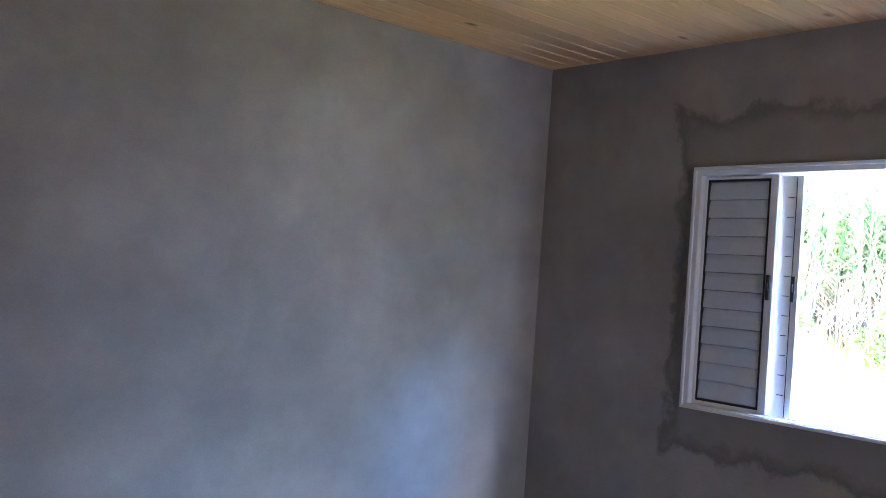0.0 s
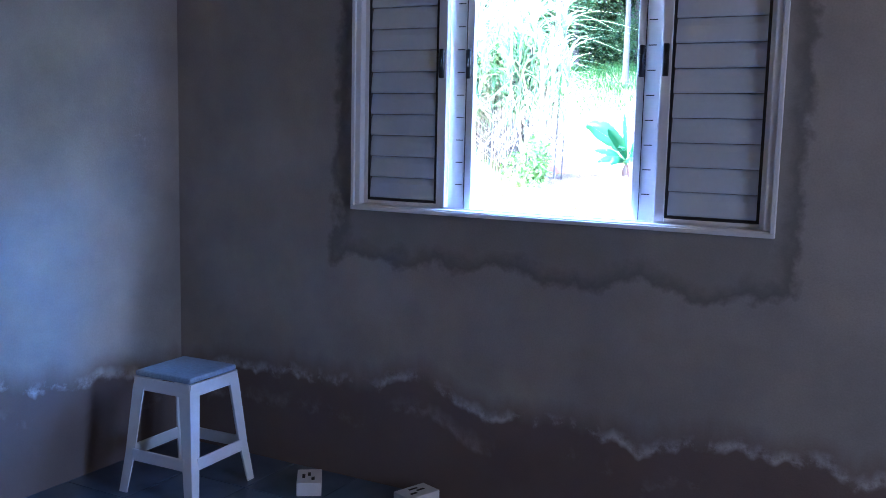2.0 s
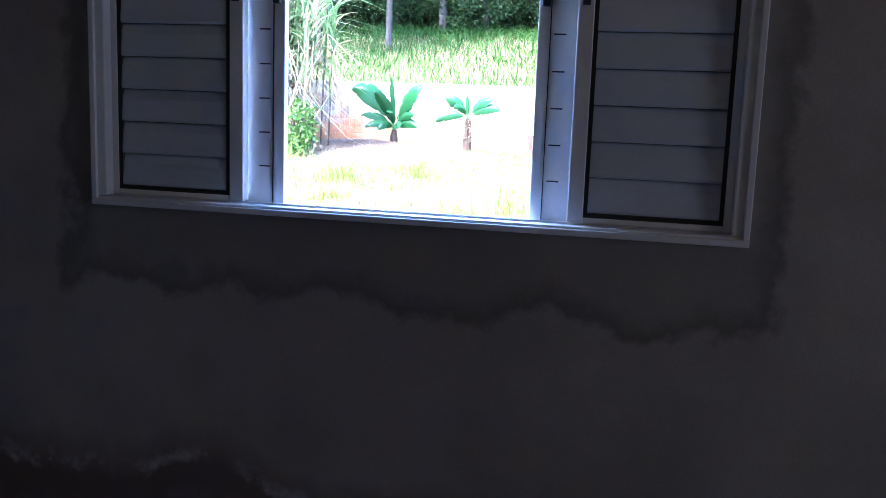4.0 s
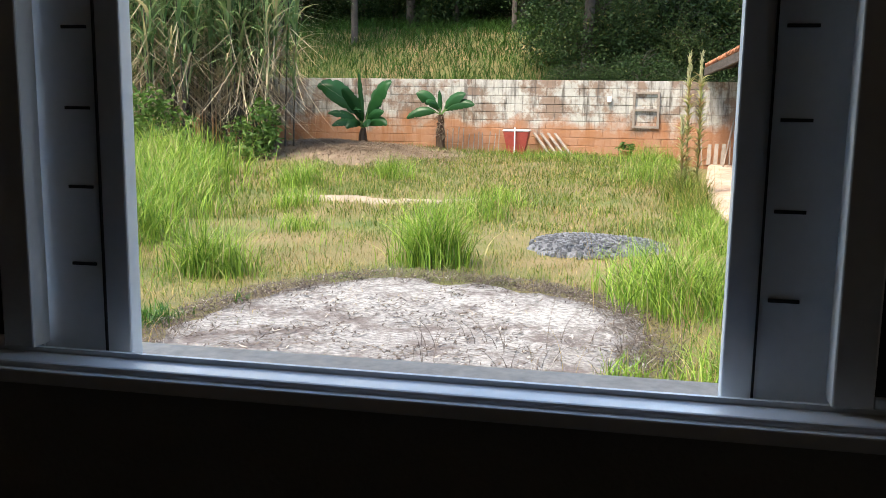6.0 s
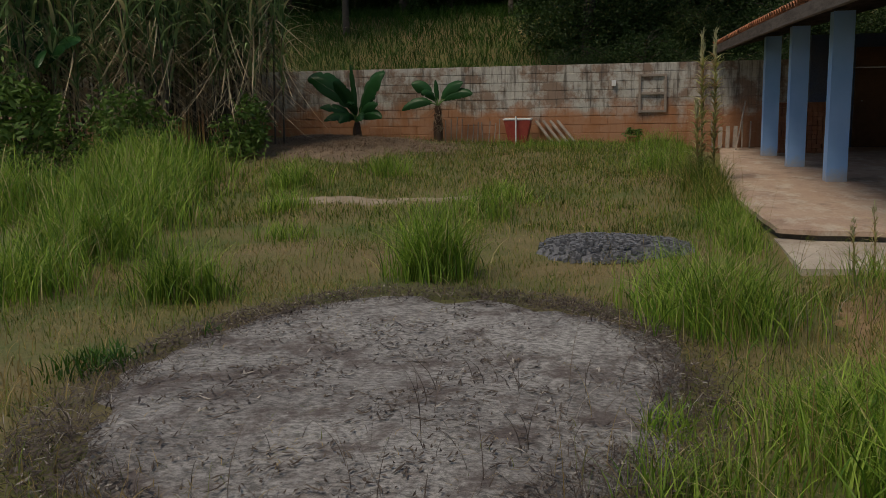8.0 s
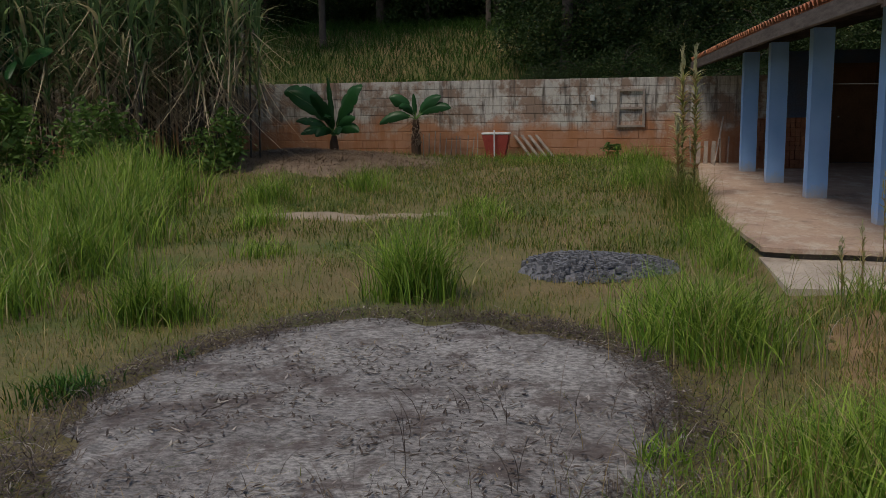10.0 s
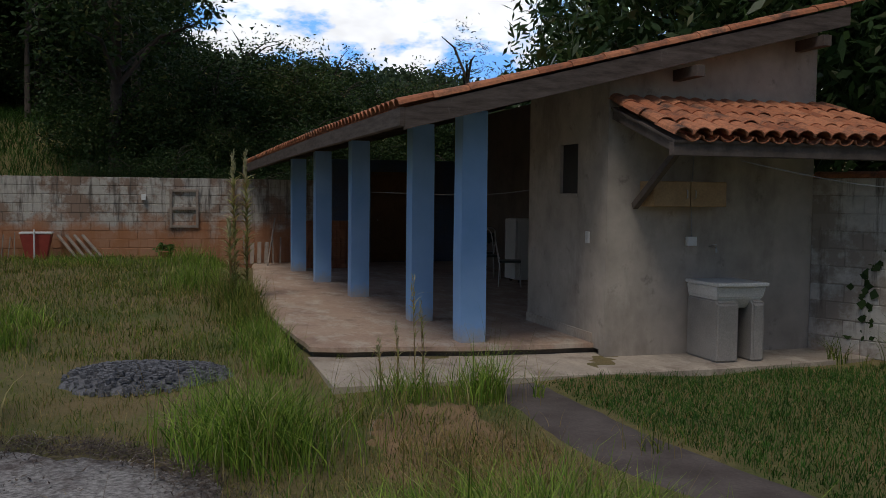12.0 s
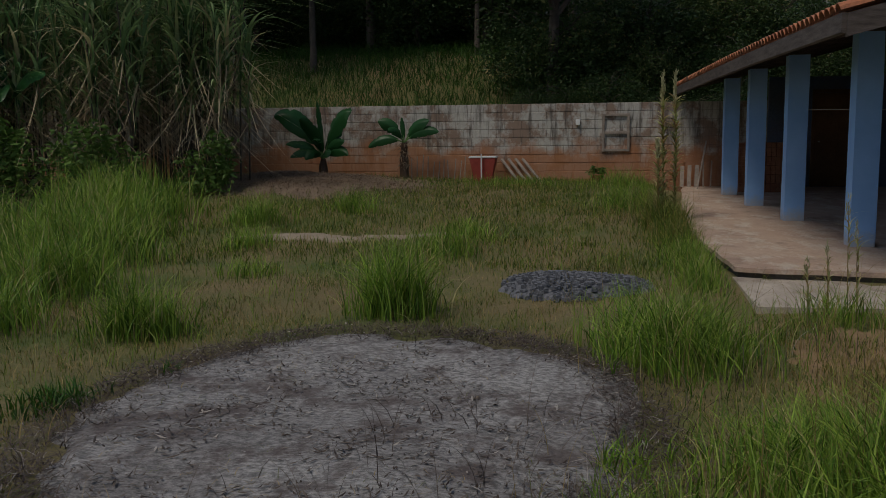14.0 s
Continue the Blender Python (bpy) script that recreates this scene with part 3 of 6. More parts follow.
M_pad = pad_material()
pad = tagged(blob("concrete_pad", 8.15, 2.5, 2.15, 1.7, 0.16, 3.3, 0.02, M_pad), "round worn grey concrete pad littered with dry leaves", "concrete pad", kind="structure")
M_gravel = plain("blue_grey_gravel", (0.09, 0.093, 0.105), (0.19, 0.195, 0.215), 30, 60, 0.9, 0.9)
tagged(blob("gravel_heap", 12.5, 1.35, 0.75, 0.75, 0.22, 8.1, 0.05, M_gravel), "low heap of blue-grey crushed gravel in grass", "gravel", kind="stuff")
M_sand = plain("pale_sand", (0.27, 0.21, 0.14), (0.37, 0.3, 0.22), 5, 60, 0.95, 0.4)
tagged(blob("sand_patch", 16.0, 5.4, 0.45, 1.0, 0.6, 5.2, 0.005, M_sand), "small patch of pale bare sand in grass", "sand", kind="stuff")
tagged(blob("sand_patch", 16.3, 3.9, 0.3, 0.7, 0.6, 6.2, 0.005, M_sand), "thin patch of pale bare sand in grass", "sand", kind="stuff")
M_soil = plain("reddish_bare_soil", (0.19, 0.125, 0.065), (0.29, 0.19, 0.10), 2.5, 40, 0.95, 0.7)
tagged(blob("bare_soil", 9.5, -0.75, 1.2, 0.6, 0.55, 9.4, -0.012, M_soil), "patch of reddish bare soil with dry grass", "soil", kind="stuff")
M_path = plain("dark_trodden_path", (0.07, 0.055, 0.05), (0.13, 0.108, 0.1), 3, 40, 0.95, 0.7)


def strip(name, pts, widths, lift, material):
    """A path along points, slightly above the ground."""
    v, f = [], []
    n = len(pts)
    for i, ((x, y), w) in enumerate(zip(pts, widths)):
        a, b = Vector(pts[max(i - 1, 0)]), Vector(pts[min(i + 1, n - 1)])
        d = (b - a).normalized()
        for k in range(9):
            q = (k / 4 - 1) * w * (1 + 0.12 * noise.noise((x * 3, y * 3, k)))
            px, py = x - d.y * q, y + d.x * q
            v.append((px, py, float(ground_height(px, py)) + (lift if 0 < k < 8 else -0.03)))
    for i in range(n - 1):
        for k in range(8):
            a = i * 9 + k
            f.append((a, a + 1, a + 10, a + 9))
    return tagged(arrays(name, v, f, material, smooth=True), kind="structure")


pp = bend([(11.5, -1.9), (10.5, -1.9), (9.4, -1.85), (8.4, -2.05), (7.3, -2.4), (5.5, -2.9), (3.6, -3.3)], 6)
strip("path", pp, [0.36] * len(pp), 0.022, M_path)

# ---- the long shed with its veranda ----
SX, SY = 12.48, -3.35          # corner of the enclosed end: wall towards the path, wall towards the yard
SLAB, APRON = YARD + 0.14, YARD + 0.03
SHED_END = 25.5
shed = thing("shed", (SX, SY, YARD), "long grey rendered shed with blue pillars and tiled roof", "shed")


# base concrete darkened: the shadow line below the slab edge is in its colour
M_riser = plain("shadow_line_concrete", (0.07, 0.06, 0.05), (0.13, 0.11, 0.09), 4, 40, 0.95, 0.5)


def in_shed(bm):
    bmesh.ops.transform(bm, matrix=Matrix.Translation((-SX, -SY, -YARD)), verts=bm.verts)
    return bm


def prism(bm, quad, z0, z1):
    lo = [bm.verts.new((x, y, z0)) for x, y in quad]
    hi = [bm.verts.new((x, y, z1)) for x, y in quad]
    bm.faces.new(lo), bm.faces.new(hi)
    n = len(quad)
    for i in range(n):
        bm.faces.new((lo[i], lo[(i + 1) % n], hi[(i + 1) % n], hi[i]))
    bmesh.ops.recalc_face_normals(bm, faces=bm.faces)
    return bm


rim = bend([(12.75, -3.36), (12.8, -2.1), (12.97, -1.2), (13.12, -0.36), (13.5, -0.26), (15.2, -0.16), (17, -0.15), (20, -0.3), (SHED_END, -0.75)], 8)
rim = [(x + 0.025 * noise.noise((x * 4, y * 4, 2.2)), y + 0.025 * noise.noise((x * 4, y * 4, 7.7))) for x, y in rim]
back = [(SHED_END, -6.0), (SX + 0.02, -6.0), (SX + 0.02, -3.37)]
tagged(part("veranda_slab", prism(bmesh.new(), back + rim, SLAB - 0.05, SLAB), M_slab), kind="structure")
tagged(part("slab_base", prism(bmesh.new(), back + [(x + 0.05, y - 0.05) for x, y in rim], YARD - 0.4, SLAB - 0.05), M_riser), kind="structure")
tagged(part("pavement", prism(bmesh.new(), [(11.58, -0.25), (13.2, -0.25), (13.2, -3.3), (12.6, -3.5), (12.6, -6.2), (11.75, -6.2), (11.55, -4.2), (11.6, -2.4)], YARD - 0.4, APRON), M_apron), kind="structure")

# eave line, verge and roof plane
EAVE = [(12.1, -1.01, 2.27), (16.5, -0.9, 2.25), (20, -0.78, 2.20), (SHED_END + 0.1, -0.57, 2.09)]
RISE = 0.257
RIDGE_Y = -6.05


def eave_at(x):
    for a, b in zip(EAVE, EAVE[1:]):
        if x <= b[0] or b is EAVE[-1]:
            t = (x - a[0]) / (b[0] - a[0])
            return a[1] + t * (b[1] - a[1]), a[2] + t * (b[2] - a[2])


def roof_z(x, y):
    ey, ez = eave_at(x)
    return ez + RISE * (ey - y)


def shed_walls():
    # wall with the slit window, towards the yard
    y0, y1 = SY - 0.14, SY
    xa, xb = 13.24, 13.74
    bm = pierced((SX + 0.14, y0, SLAB - 0.05), (14.72, y1, 2.84), 1, (xa, xb, 1.49, 2.07))
    part("wall", in_shed(bm), M_outer, shed)
    bm = boxes(((xa, y0 + 0.02, 1.45), (xb, y1 + 0.02, 1.495)), ((xa, y0 + 0.03, 1.495), (xa + 0.05, y0 + 0.06, 2.07)), bevel=0.004)
    part("window_sill", in_shed(bm), M_outer, shed)
    part("window_pane", in_shed(boxes(((xa, y1 - 0.05, 1.495), (xb, y1 - 0.04, 2.07)))), M_darkpane, shed, "dark slit window")
    # gable wall towards the path: its top follows the roof
    bm = bmesh.new()
    for x in (SX, SX + 0.14):
        ring = [(SY, APRON - 0.2), (SY, roof_z(SX, SY) - 0.01), (-5.95, roof_z(SX, -5.95) - 0.01), (-5.95, APRON - 0.2)]
        vs = [bm.verts.new((x, y, z)) for y, z in ring]
        bm.faces.new(vs)
    bm.verts.ensure_lookup_table()
    for i in range(4):
        bm.faces.new((bm.verts[i], bm.verts[(i + 1) % 4], bm.verts[4 + (i + 1) % 4], bm.verts[4 + i]))
    bmesh.ops.recalc_face_normals(bm, faces=bm.faces)
    part("wall", in_shed(bm), M_outer, shed)
    # wall between the enclosed end and the open bays, back wall and far end wall
    part("wall", in_shed(boxes(((14.58, -5.8, SLAB), (14.72, y0, 2.84)))), M_outer, shed)
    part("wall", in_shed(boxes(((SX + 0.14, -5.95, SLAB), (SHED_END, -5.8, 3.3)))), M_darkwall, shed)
    part("wall", in_shed(boxes(((SHED_END - 0.14, -5.8, SLAB), (SHED_END, -2.6, 2.3)))), M_bluewall, shed, "lower part painted blue")
    bm = boxes(((SX + 0.3, SY + 0.001, SLAB), (14.72, SY + 0.02, SLAB + 0.11)), bevel=0.004)
    part("baseboard", in_shed(bm), M_apron, shed, "pale cement skirting")


M_darkpane = plain("dark_grimy_glass", (0.015, 0.015, 0.016), (0.03, 0.028, 0.026), 6, 40, 0.3)
# darker copy of the render: the open bays' shade is put into the colour
M_darkwall = plaster_material("back_render_shade_in_colour", (0.16, 0.13, 0.115), (0.22, 0.18, 0.155))
M_bluewall = plain("faded_blue_wash", (0.09, 0.16, 0.30), (0.16, 0.16, 0.2), 1.5, 30, 0.85)
shed_walls()

PILLARS = [(13.21, -2.05), (15.01, -1.96), (17.96, -1.75), (20.51, -1.58), (23.03, -1.48)]


def pillar(x, y):
    top = roof_z(x, y) - 0.16
    h = 0.145
    bm = bmesh.new()
    levels = [SLAB, SLAB + 0.12, SLAB + 0.9, top - 0.5, top]
    rings = []
    for i, z in enumerate(levels):
        j = 0.004
        rings.append([bm.verts.new((x + sx * h + random.uniform(-j, j), y + sy * h + random.uniform(-j, j), z)) for sx, sy in ((1, 1), (-1, 1), (-1, -1), (1, -1))])
    for a, b in zip(rings, rings[1:]):
        for k in range(4):
            bm.faces.new((a[k], a[(k + 1) % 4], b[(k + 1) % 4], b[k]))
    bm.faces.new(rings[-1])
    bmesh.ops.bevel(bm, geom=[e for e in bm.edges if abs(e.verts[0].co.z - e.verts[1].co.z) > 0.05], offset=0.012, segments=2, affect="EDGES")
    bmesh.ops.recalc_face_normals(bm, faces=bm.faces)
    part("pillar", in_shed(bm), M_pillar, shed, "blue painted square pillar")


def pillar_material():
    n = Nodes("scuffed_blue_paint")
    p = n.place()
    z = n.xyz()[2]
    c = n.mix(n.ramp(n.noise(1.7, 5, 0.6, p), (0.3, 0.0), (0.7, 1.0)), (0.22, 0.43, 0.78), (0.29, 0.51, 0.86))
    worn = n.math("MULTIPLY", n.ramp(n.math("ADD", z, n.math("MULTIPLY", n.noise(9, 5, 0.7, p), 0.35)), (0.0, 1.0), (0.22, 0.0)), 0.8)
    c = n.mix(worn, c, (0.45, 0.40, 0.34))
    c = n.mix(n.ramp(n.noise(23, 5, 0.7, p), (0.68, 0.0), (0.74, 0.6)), c, (0.5, 0.5, 0.48))
    return n.done(c, 0.62, n.noise(35, 4, 0.6, p), 0.2, 0.006)


M_pillar = pillar_material()
for x, y in PILLARS:
    pillar(x, y)


def tile_material():
    n = Nodes("fired_clay_tile")
    r = n.random()
    c = n.mix(r, (0.36, 0.12, 0.055), (0.52, 0.21, 0.105))
    c = n.mix(n.ramp(n.noise(3.0, 6, 0.75), (0.5, 0.0), (0.66, 0.9)), c, (0.075, 0.05, 0.04))
    c = n.mix(0.6, c, n.ramp(n.noise(28, 4), (0.3, 0.65), (0.7, 1.25)), "MULTIPLY")
    return n.done(c, 0.85, n.noise(50, 4), 0.3, 0.005)


M_tile = tile_material()
M_tile_sheet = tile_material()


def tile_mesh(length=0.42, w0=0.10, w1=0.085, up=True, thick=0.012):
    """A half-round tapering tile, its butt end at the origin, running along +y."""
    bm = bmesh.new()
    rings = []
    for yy, r in ((0, w0), (length, w1)):
        arc = [math.pi * k / 6 for k in range(7)]
        s = 1 if up else -1
        outer = [(r * math.cos(a), s * 0.72 * r * math.sin(a)) for a in arc]
        inner = [((r - thick) * math.cos(a), s * 0.72 * (r - thick) * math.sin(a)) for a in reversed(arc)]
        rings.append([bm.verts.new((a, yy, b)) for a, b in outer + inner])
    n = len(rings[0])
    for k in range(n):
        bm.faces.new((rings[0][k], rings[0][(k + 1) % n], rings[1][(k + 1) % n], rings[1][k]))
    bm.faces.new(rings[0]), bm.faces.new(rings[1][::-1])
    bmesh.ops.recalc_face_normals(bm, faces=bm.faces)
    me = bpy.data.meshes.new("tile")
    bm.to_mesh(me)
    bm.free()
    return me


CAP, PAN = tile_mesh(), tile_mesh(0.42, 0.085, 0.10, up=False)
for me in (CAP, PAN):
    me.materials.append(M_tile)


def lay_tile(me, parent, at, slope_dir, rise, base):
    """One tile lying up the slope; slope_dir is its level direction."""
    d = Vector((slope_dir[0], slope_dir[1], rise)).normalized()
    side = d.cross(Z).normalized()
    up = side.cross(d)
    o = new("tile", me)
    j = [random.uniform(-1, 1) for _ in range(3)]
    m = Matrix((side, d, up)).transposed().to_4x4()
    o.parent = parent
    o.matrix_basis = Matrix.Translation(Vector(at) - Vector(base)) @ m @ pose(0, 0, 0, j[0] * 0.8, 0, j[1] * 1.6)
    return o


def main_roof():
    base = (SX, SY, YARD)
    roof = part("roof", in_shed(roof_sheet()), M_old_wood, shed, "sagging clay tile roof on dark beams")
    # tiles that show along the eave and the verge
    x = 12.2
    while x < SHED_END:
        ey, ez = eave_at(x)
        lay_tile(CAP, roof, (x, ey + 0.05, ez + 0.045), (0, -1), RISE, base)
        lay_tile(PAN, roof, (x + 0.095, ey + 0.04, ez + 0.04), (0, -1), RISE, base)
        x += 0.19
    y = -1.3
    while y > RIDGE_Y:
        ey, ez = eave_at(12.16)
        lay_tile(CAP, roof, (12.16, y, ez + 0.045 + RISE * (ey - y)), (0, -1), RISE, base)
        y -= 0.36
    # the rest of the tiles, one mesh
    v, f = [], []
    cols, rows = int((SHED_END - 12.25) / 0.19), int((-1.2 - RIDGE_Y) / 0.36)
    arc = [math.pi * k / 4 for k in range(5)]
    for c in range(cols):
        x0 = 12.39 + c * 0.19
        for r in range(rows):
            ey, ez = eave_at(x0)
            ya, yb = ey - 0.32 - r * 0.36, ey - 0.32 - r * 0.36 - 0.40
            s = len(v)
            for yy, rad in ((ya, 0.098), (yb, 0.085)):
                for a in arc:
                    v.append((x0 + rad * math.cos(a) - SX, yy - SY, ez + RISE * (ey - yy) + 0.05 + 0.65 * rad * math.sin(a) - YARD))
            f += [(s + k, s + k + 1, s + k + 6, s + k + 5) for k in range(4)]
    tagged(arrays("roof_tiles", v, f, M_tile_sheet, shed), kind="stuff")
    # fascia beams and rafters
    for a, b in zip(EAVE, EAVE[1:]):
        bm = bmesh.new()
        vs = []
        for x, y, z in (a, b):
            vs.append([bm.verts.new((x, y + dy, z + dz)) for dy, dz in ((0.0, -0.16), (0.045, -0.15), (0.045, 0.02), (0.0, 0.02))])
        for k in range(4):
            bm.faces.new((vs[0][k], vs[0][(k + 1) % 4], vs[1][(k + 1) % 4], vs[1][k]))
        bm.faces.new(vs[0]), bm.faces.new(vs[1])
        bmesh.ops.recalc_face_normals(bm, faces=bm.faces)
        part("fascia", in_shed(bm), M_fascia, shed)
    for x, d in [(12.12, 0.19)] + [(px, 0.13) for px in (13.2, 15.0, 17.9, 20.5, 23.0, 25.2)]:
        bm = bmesh.new()
        ends = []
        for y in (eave_at(x)[0] - 0.002, RIDGE_Y):
            z = roof_z(x, y)
            ends.append([bm.verts.new((xx, y, zz)) for xx, zz in ((x - 0.04, z - d), (x + 0.04, z - d), (x + 0.04, z + 0.015), (x - 0.04, z + 0.015))])
        for k in range(4):
            bm.faces.new((ends[0][k], ends[0][(k + 1) % 4], ends[1][(k + 1) % 4], ends[1][k]))
        bm.faces.new(ends[0]), bm.faces.new(ends[1])
        bmesh.ops.recalc_face_normals(bm, faces=bm.faces)
        part("rafter", in_shed(bm), M_fascia, shed)
    # purlin ends sticking out under the verge
    for y in (-4.15, -5.7):
        z = roof_z(12.2, y) - 0.3
        part("purlin", in_shed(boxes(((12.0, y - 0.05, z - 0.06), (12.6, y + 0.05, z + 0.06)), bevel=0.006)), M_old_wood, shed)


def roof_sheet():
    """The boarding under the tiles."""
    bm = bmesh.new()
    xs = [12.1, 14, 16.5, 18, 20, 22, SHED_END + 0.1]
    rows = []
    for dz in (0.0, 0.03):
        rows.append([[bm.verts.new((x, y, roof_z(x, y) + dz)) for y in (eave_at(x)[0], -3.5, RIDGE_Y)] for x in xs])
    for i in range(len(xs) - 1):
        for j in range(2):
            for r in rows:
                bm.faces.new((r[i][j], r[i + 1][j], r[i + 1][j + 1], r[i][j + 1]))
    bmesh.ops.recalc_face_normals(bm, faces=bm.faces)
    return bm


def fascia_material():
    n = Nodes("weathered_fascia_board")
    p = n.place((1, 1, 7))
    c = n.mix(n.ramp(n.noise(3, 6, 0.7, p), (0.35, 0.0), (0.65, 1.0)), (0.05, 0.036, 0.03), (0.12, 0.095, 0.083))
    c = n.mix(n.ramp(n.noise(2.3, 5, 0.75, n.place((1, 1, 0.4))), (0.62, 0.0), (0.74, 0.5)), c, (0.28, 0.25, 0.235))
    return n.done(c, 0.85, n.noise(30, 4, 0.6, p), 0.3, 0.006)


M_fascia = fascia_material()
main_roof()


# ---- the lean-to over the wash tank ----
def lean_to():
    """A small tiled roof against the gable wall, falling towards the path."""
    t = thing("lean_to", (SX, -5.0, 2.0), "small lean-to roof of mossy clay tiles on timber", "lean-to roof")
    base = (SX, -5.0, 2.0)
    xa, za, xb, zb = SX - 0.02, 2.42, 11.15, 2.0
    y0, y1 = -3.36, -6.15
    rise = (za - zb) / (xa - xb)
    bm = bmesh.new()
    rows = [[bm.verts.new((x - base[0], y - base[1], z - 2.0 + dz)) for x, z in ((xa, za), (xb, zb)) for y in (y0, y1)] for dz in (-0.03, -0.005)]
    for r in rows:
        bm.faces.new((r[0], r[1], r[3], r[2]))
    for a, b in ((0, 1), (1, 3), (3, 2), (2, 0)):
        bm.faces.new((rows[0][a], rows[0][b], rows[1][b], rows[1][a]))
    bmesh.ops.recalc_face_normals(bm, faces=bm.faces)
    deck = part("roof_deck", bm, M_old_wood, t)
    y = y0 - 0.08
    while y > y1 + 0.02:
        for r in range(4):
            x = xb - 0.04 + r * 0.35
            z = zb + rise * (x - xb) + 0.055 + 0.004 * r
            lay_tile(CAP, deck, (x, y + random.uniform(-0.012, 0.012), z + random.uniform(0, 0.01)), (1, 0), rise, base)
            lay_tile(PAN, deck, (x, y - 0.095, z - 0.005), (1, 0), rise, base)
        y -= 0.19
    part("beam", boxes(((xb + 0.02 - base[0], y1 - base[1], -0.15), (xb + 0.10 - base[0], y0 - base[1], -0.02)), bevel=0.008), M_old_wood, t, "weathered front beam")
    for y in (y0 - 0.05, -4.8, y1 + 0.05):
        bm = bmesh.new()
        tube_box(bm, (xb + 0.05 - base[0], y - base[1], -0.07), (xa - base[0], y - base[1], za - 2.0 - 0.09), 0.05, 0.09)
        part("rafter", bm, M_old_wood, t)
    for y in (y0 - 0.3,):
        bm = bmesh.new()
        tube_box(bm, (xb + 0.35 - base[0], y - base[1], -0.02), (xa - 0.01 - base[0], y - base[1], 1.36 - 2.0), 0.06, 0.07)
        part("brace", bm, M_old_wood, t, "diagonal timber brace")


def tube_box(bm, a, b, w, h):
    """A square bar between two points."""
    a, b = Vector(a), Vector(b)
    d = (b - a).normalized()
    s = d.cross(Z).normalized() if abs(d.z) < 0.95 else X.copy()
    u = s.cross(d)
    ends = [[bm.verts.new(p + s * w / 2 * i + u * h / 2 * j) for i, j in ((-1, -1), (1, -1), (1, 1), (-1, 1))] for p in (a, b)]
    for k in range(4):
        bm.faces.new((ends[0][k], ends[0][(k + 1) % 4], ends[1][(k + 1) % 4], ends[1][k]))
    bm.faces.new(ends[0][::-1]), bm.faces.new(ends[1])
    bmesh.ops.recalc_face_normals(bm, faces=bm.faces)
    return bm


lean_to()


# ---- boundary walls of block ----
def block_wall_material(name, white, bare, share, island, splash=-0.05):
    """Limewash worn off in patches, with red earth splashed up from the foot."""
    n = Nodes(name)
    p = n.place()
    z = n.xyz()[2]
    c = n.mix(n.ramp(n.noise(7, 5, 0.7, p), (0.35, 0.0), (0.65, 1.0)), white, tuple(0.78 * v for v in white))
    patch = n.math("ADD", n.noise(1.1, 6, 0.7, p), n.math("MULTIPLY", n.random(island), 0.06))
    c = n.mix(n.ramp(patch, (share, 0.0), (share + 0.09, 0.9)), c, bare)
    drip = n.noise(2.0, 5, 0.7, n.place((3, 3, 0.35)))
    low = 0.5 if splash > 0 else 0.56
    c = n.mix(n.ramp(drip, (low, 0.0), (low + 0.14, 0.85)), c, (0.10, 0.082, 0.07))
    earth = n.ramp(n.math("SUBTRACT", n.math("MULTIPLY_ADD", n.noise(1.6, 5, 0.6, p), 1.5, splash), z), (0.0, 0.0), (0.35, 0.85))
    c = n.mix(earth, c, (0.40, 0.17, 0.075))
    return n.done(c, 0.95, n.noise(22, 5, 0.7, p), 0.6, 0.012)


M_far_block = block_wall_material("limewashed_block", (0.53, 0.50, 0.45), (0.24, 0.155, 0.11), 0.51, False, 0.18)
M_far_core = block_wall_material("limewashed_joint", (0.38, 0.35, 0.31), (0.16, 0.105, 0.08), 0.49, False, 0.18)
M_right_block = block_wall_material("white_painted_block", (0.60, 0.58, 0.55), (0.30, 0.255, 0.22), 0.50, False, -0.8)
M_right_core = block_wall_material("white_painted_joint", (0.54, 0.52, 0.49), (0.26, 0.22, 0.19), 0.49, False, -0.8)


def block_mesh(name, w, h, d, material):
    bm = boxes(((-w / 2, -d / 2, -h / 2), (w / 2, d / 2, h / 2)))
    bmesh.ops.bevel(bm, geom=bm.edges[:], offset=0.006, segments=1, affect="EDGES")
    me = bpy.data.meshes.new(name)
    bm.to_mesh(me)
    bm.free()
    me.materials.append(material)
    return me


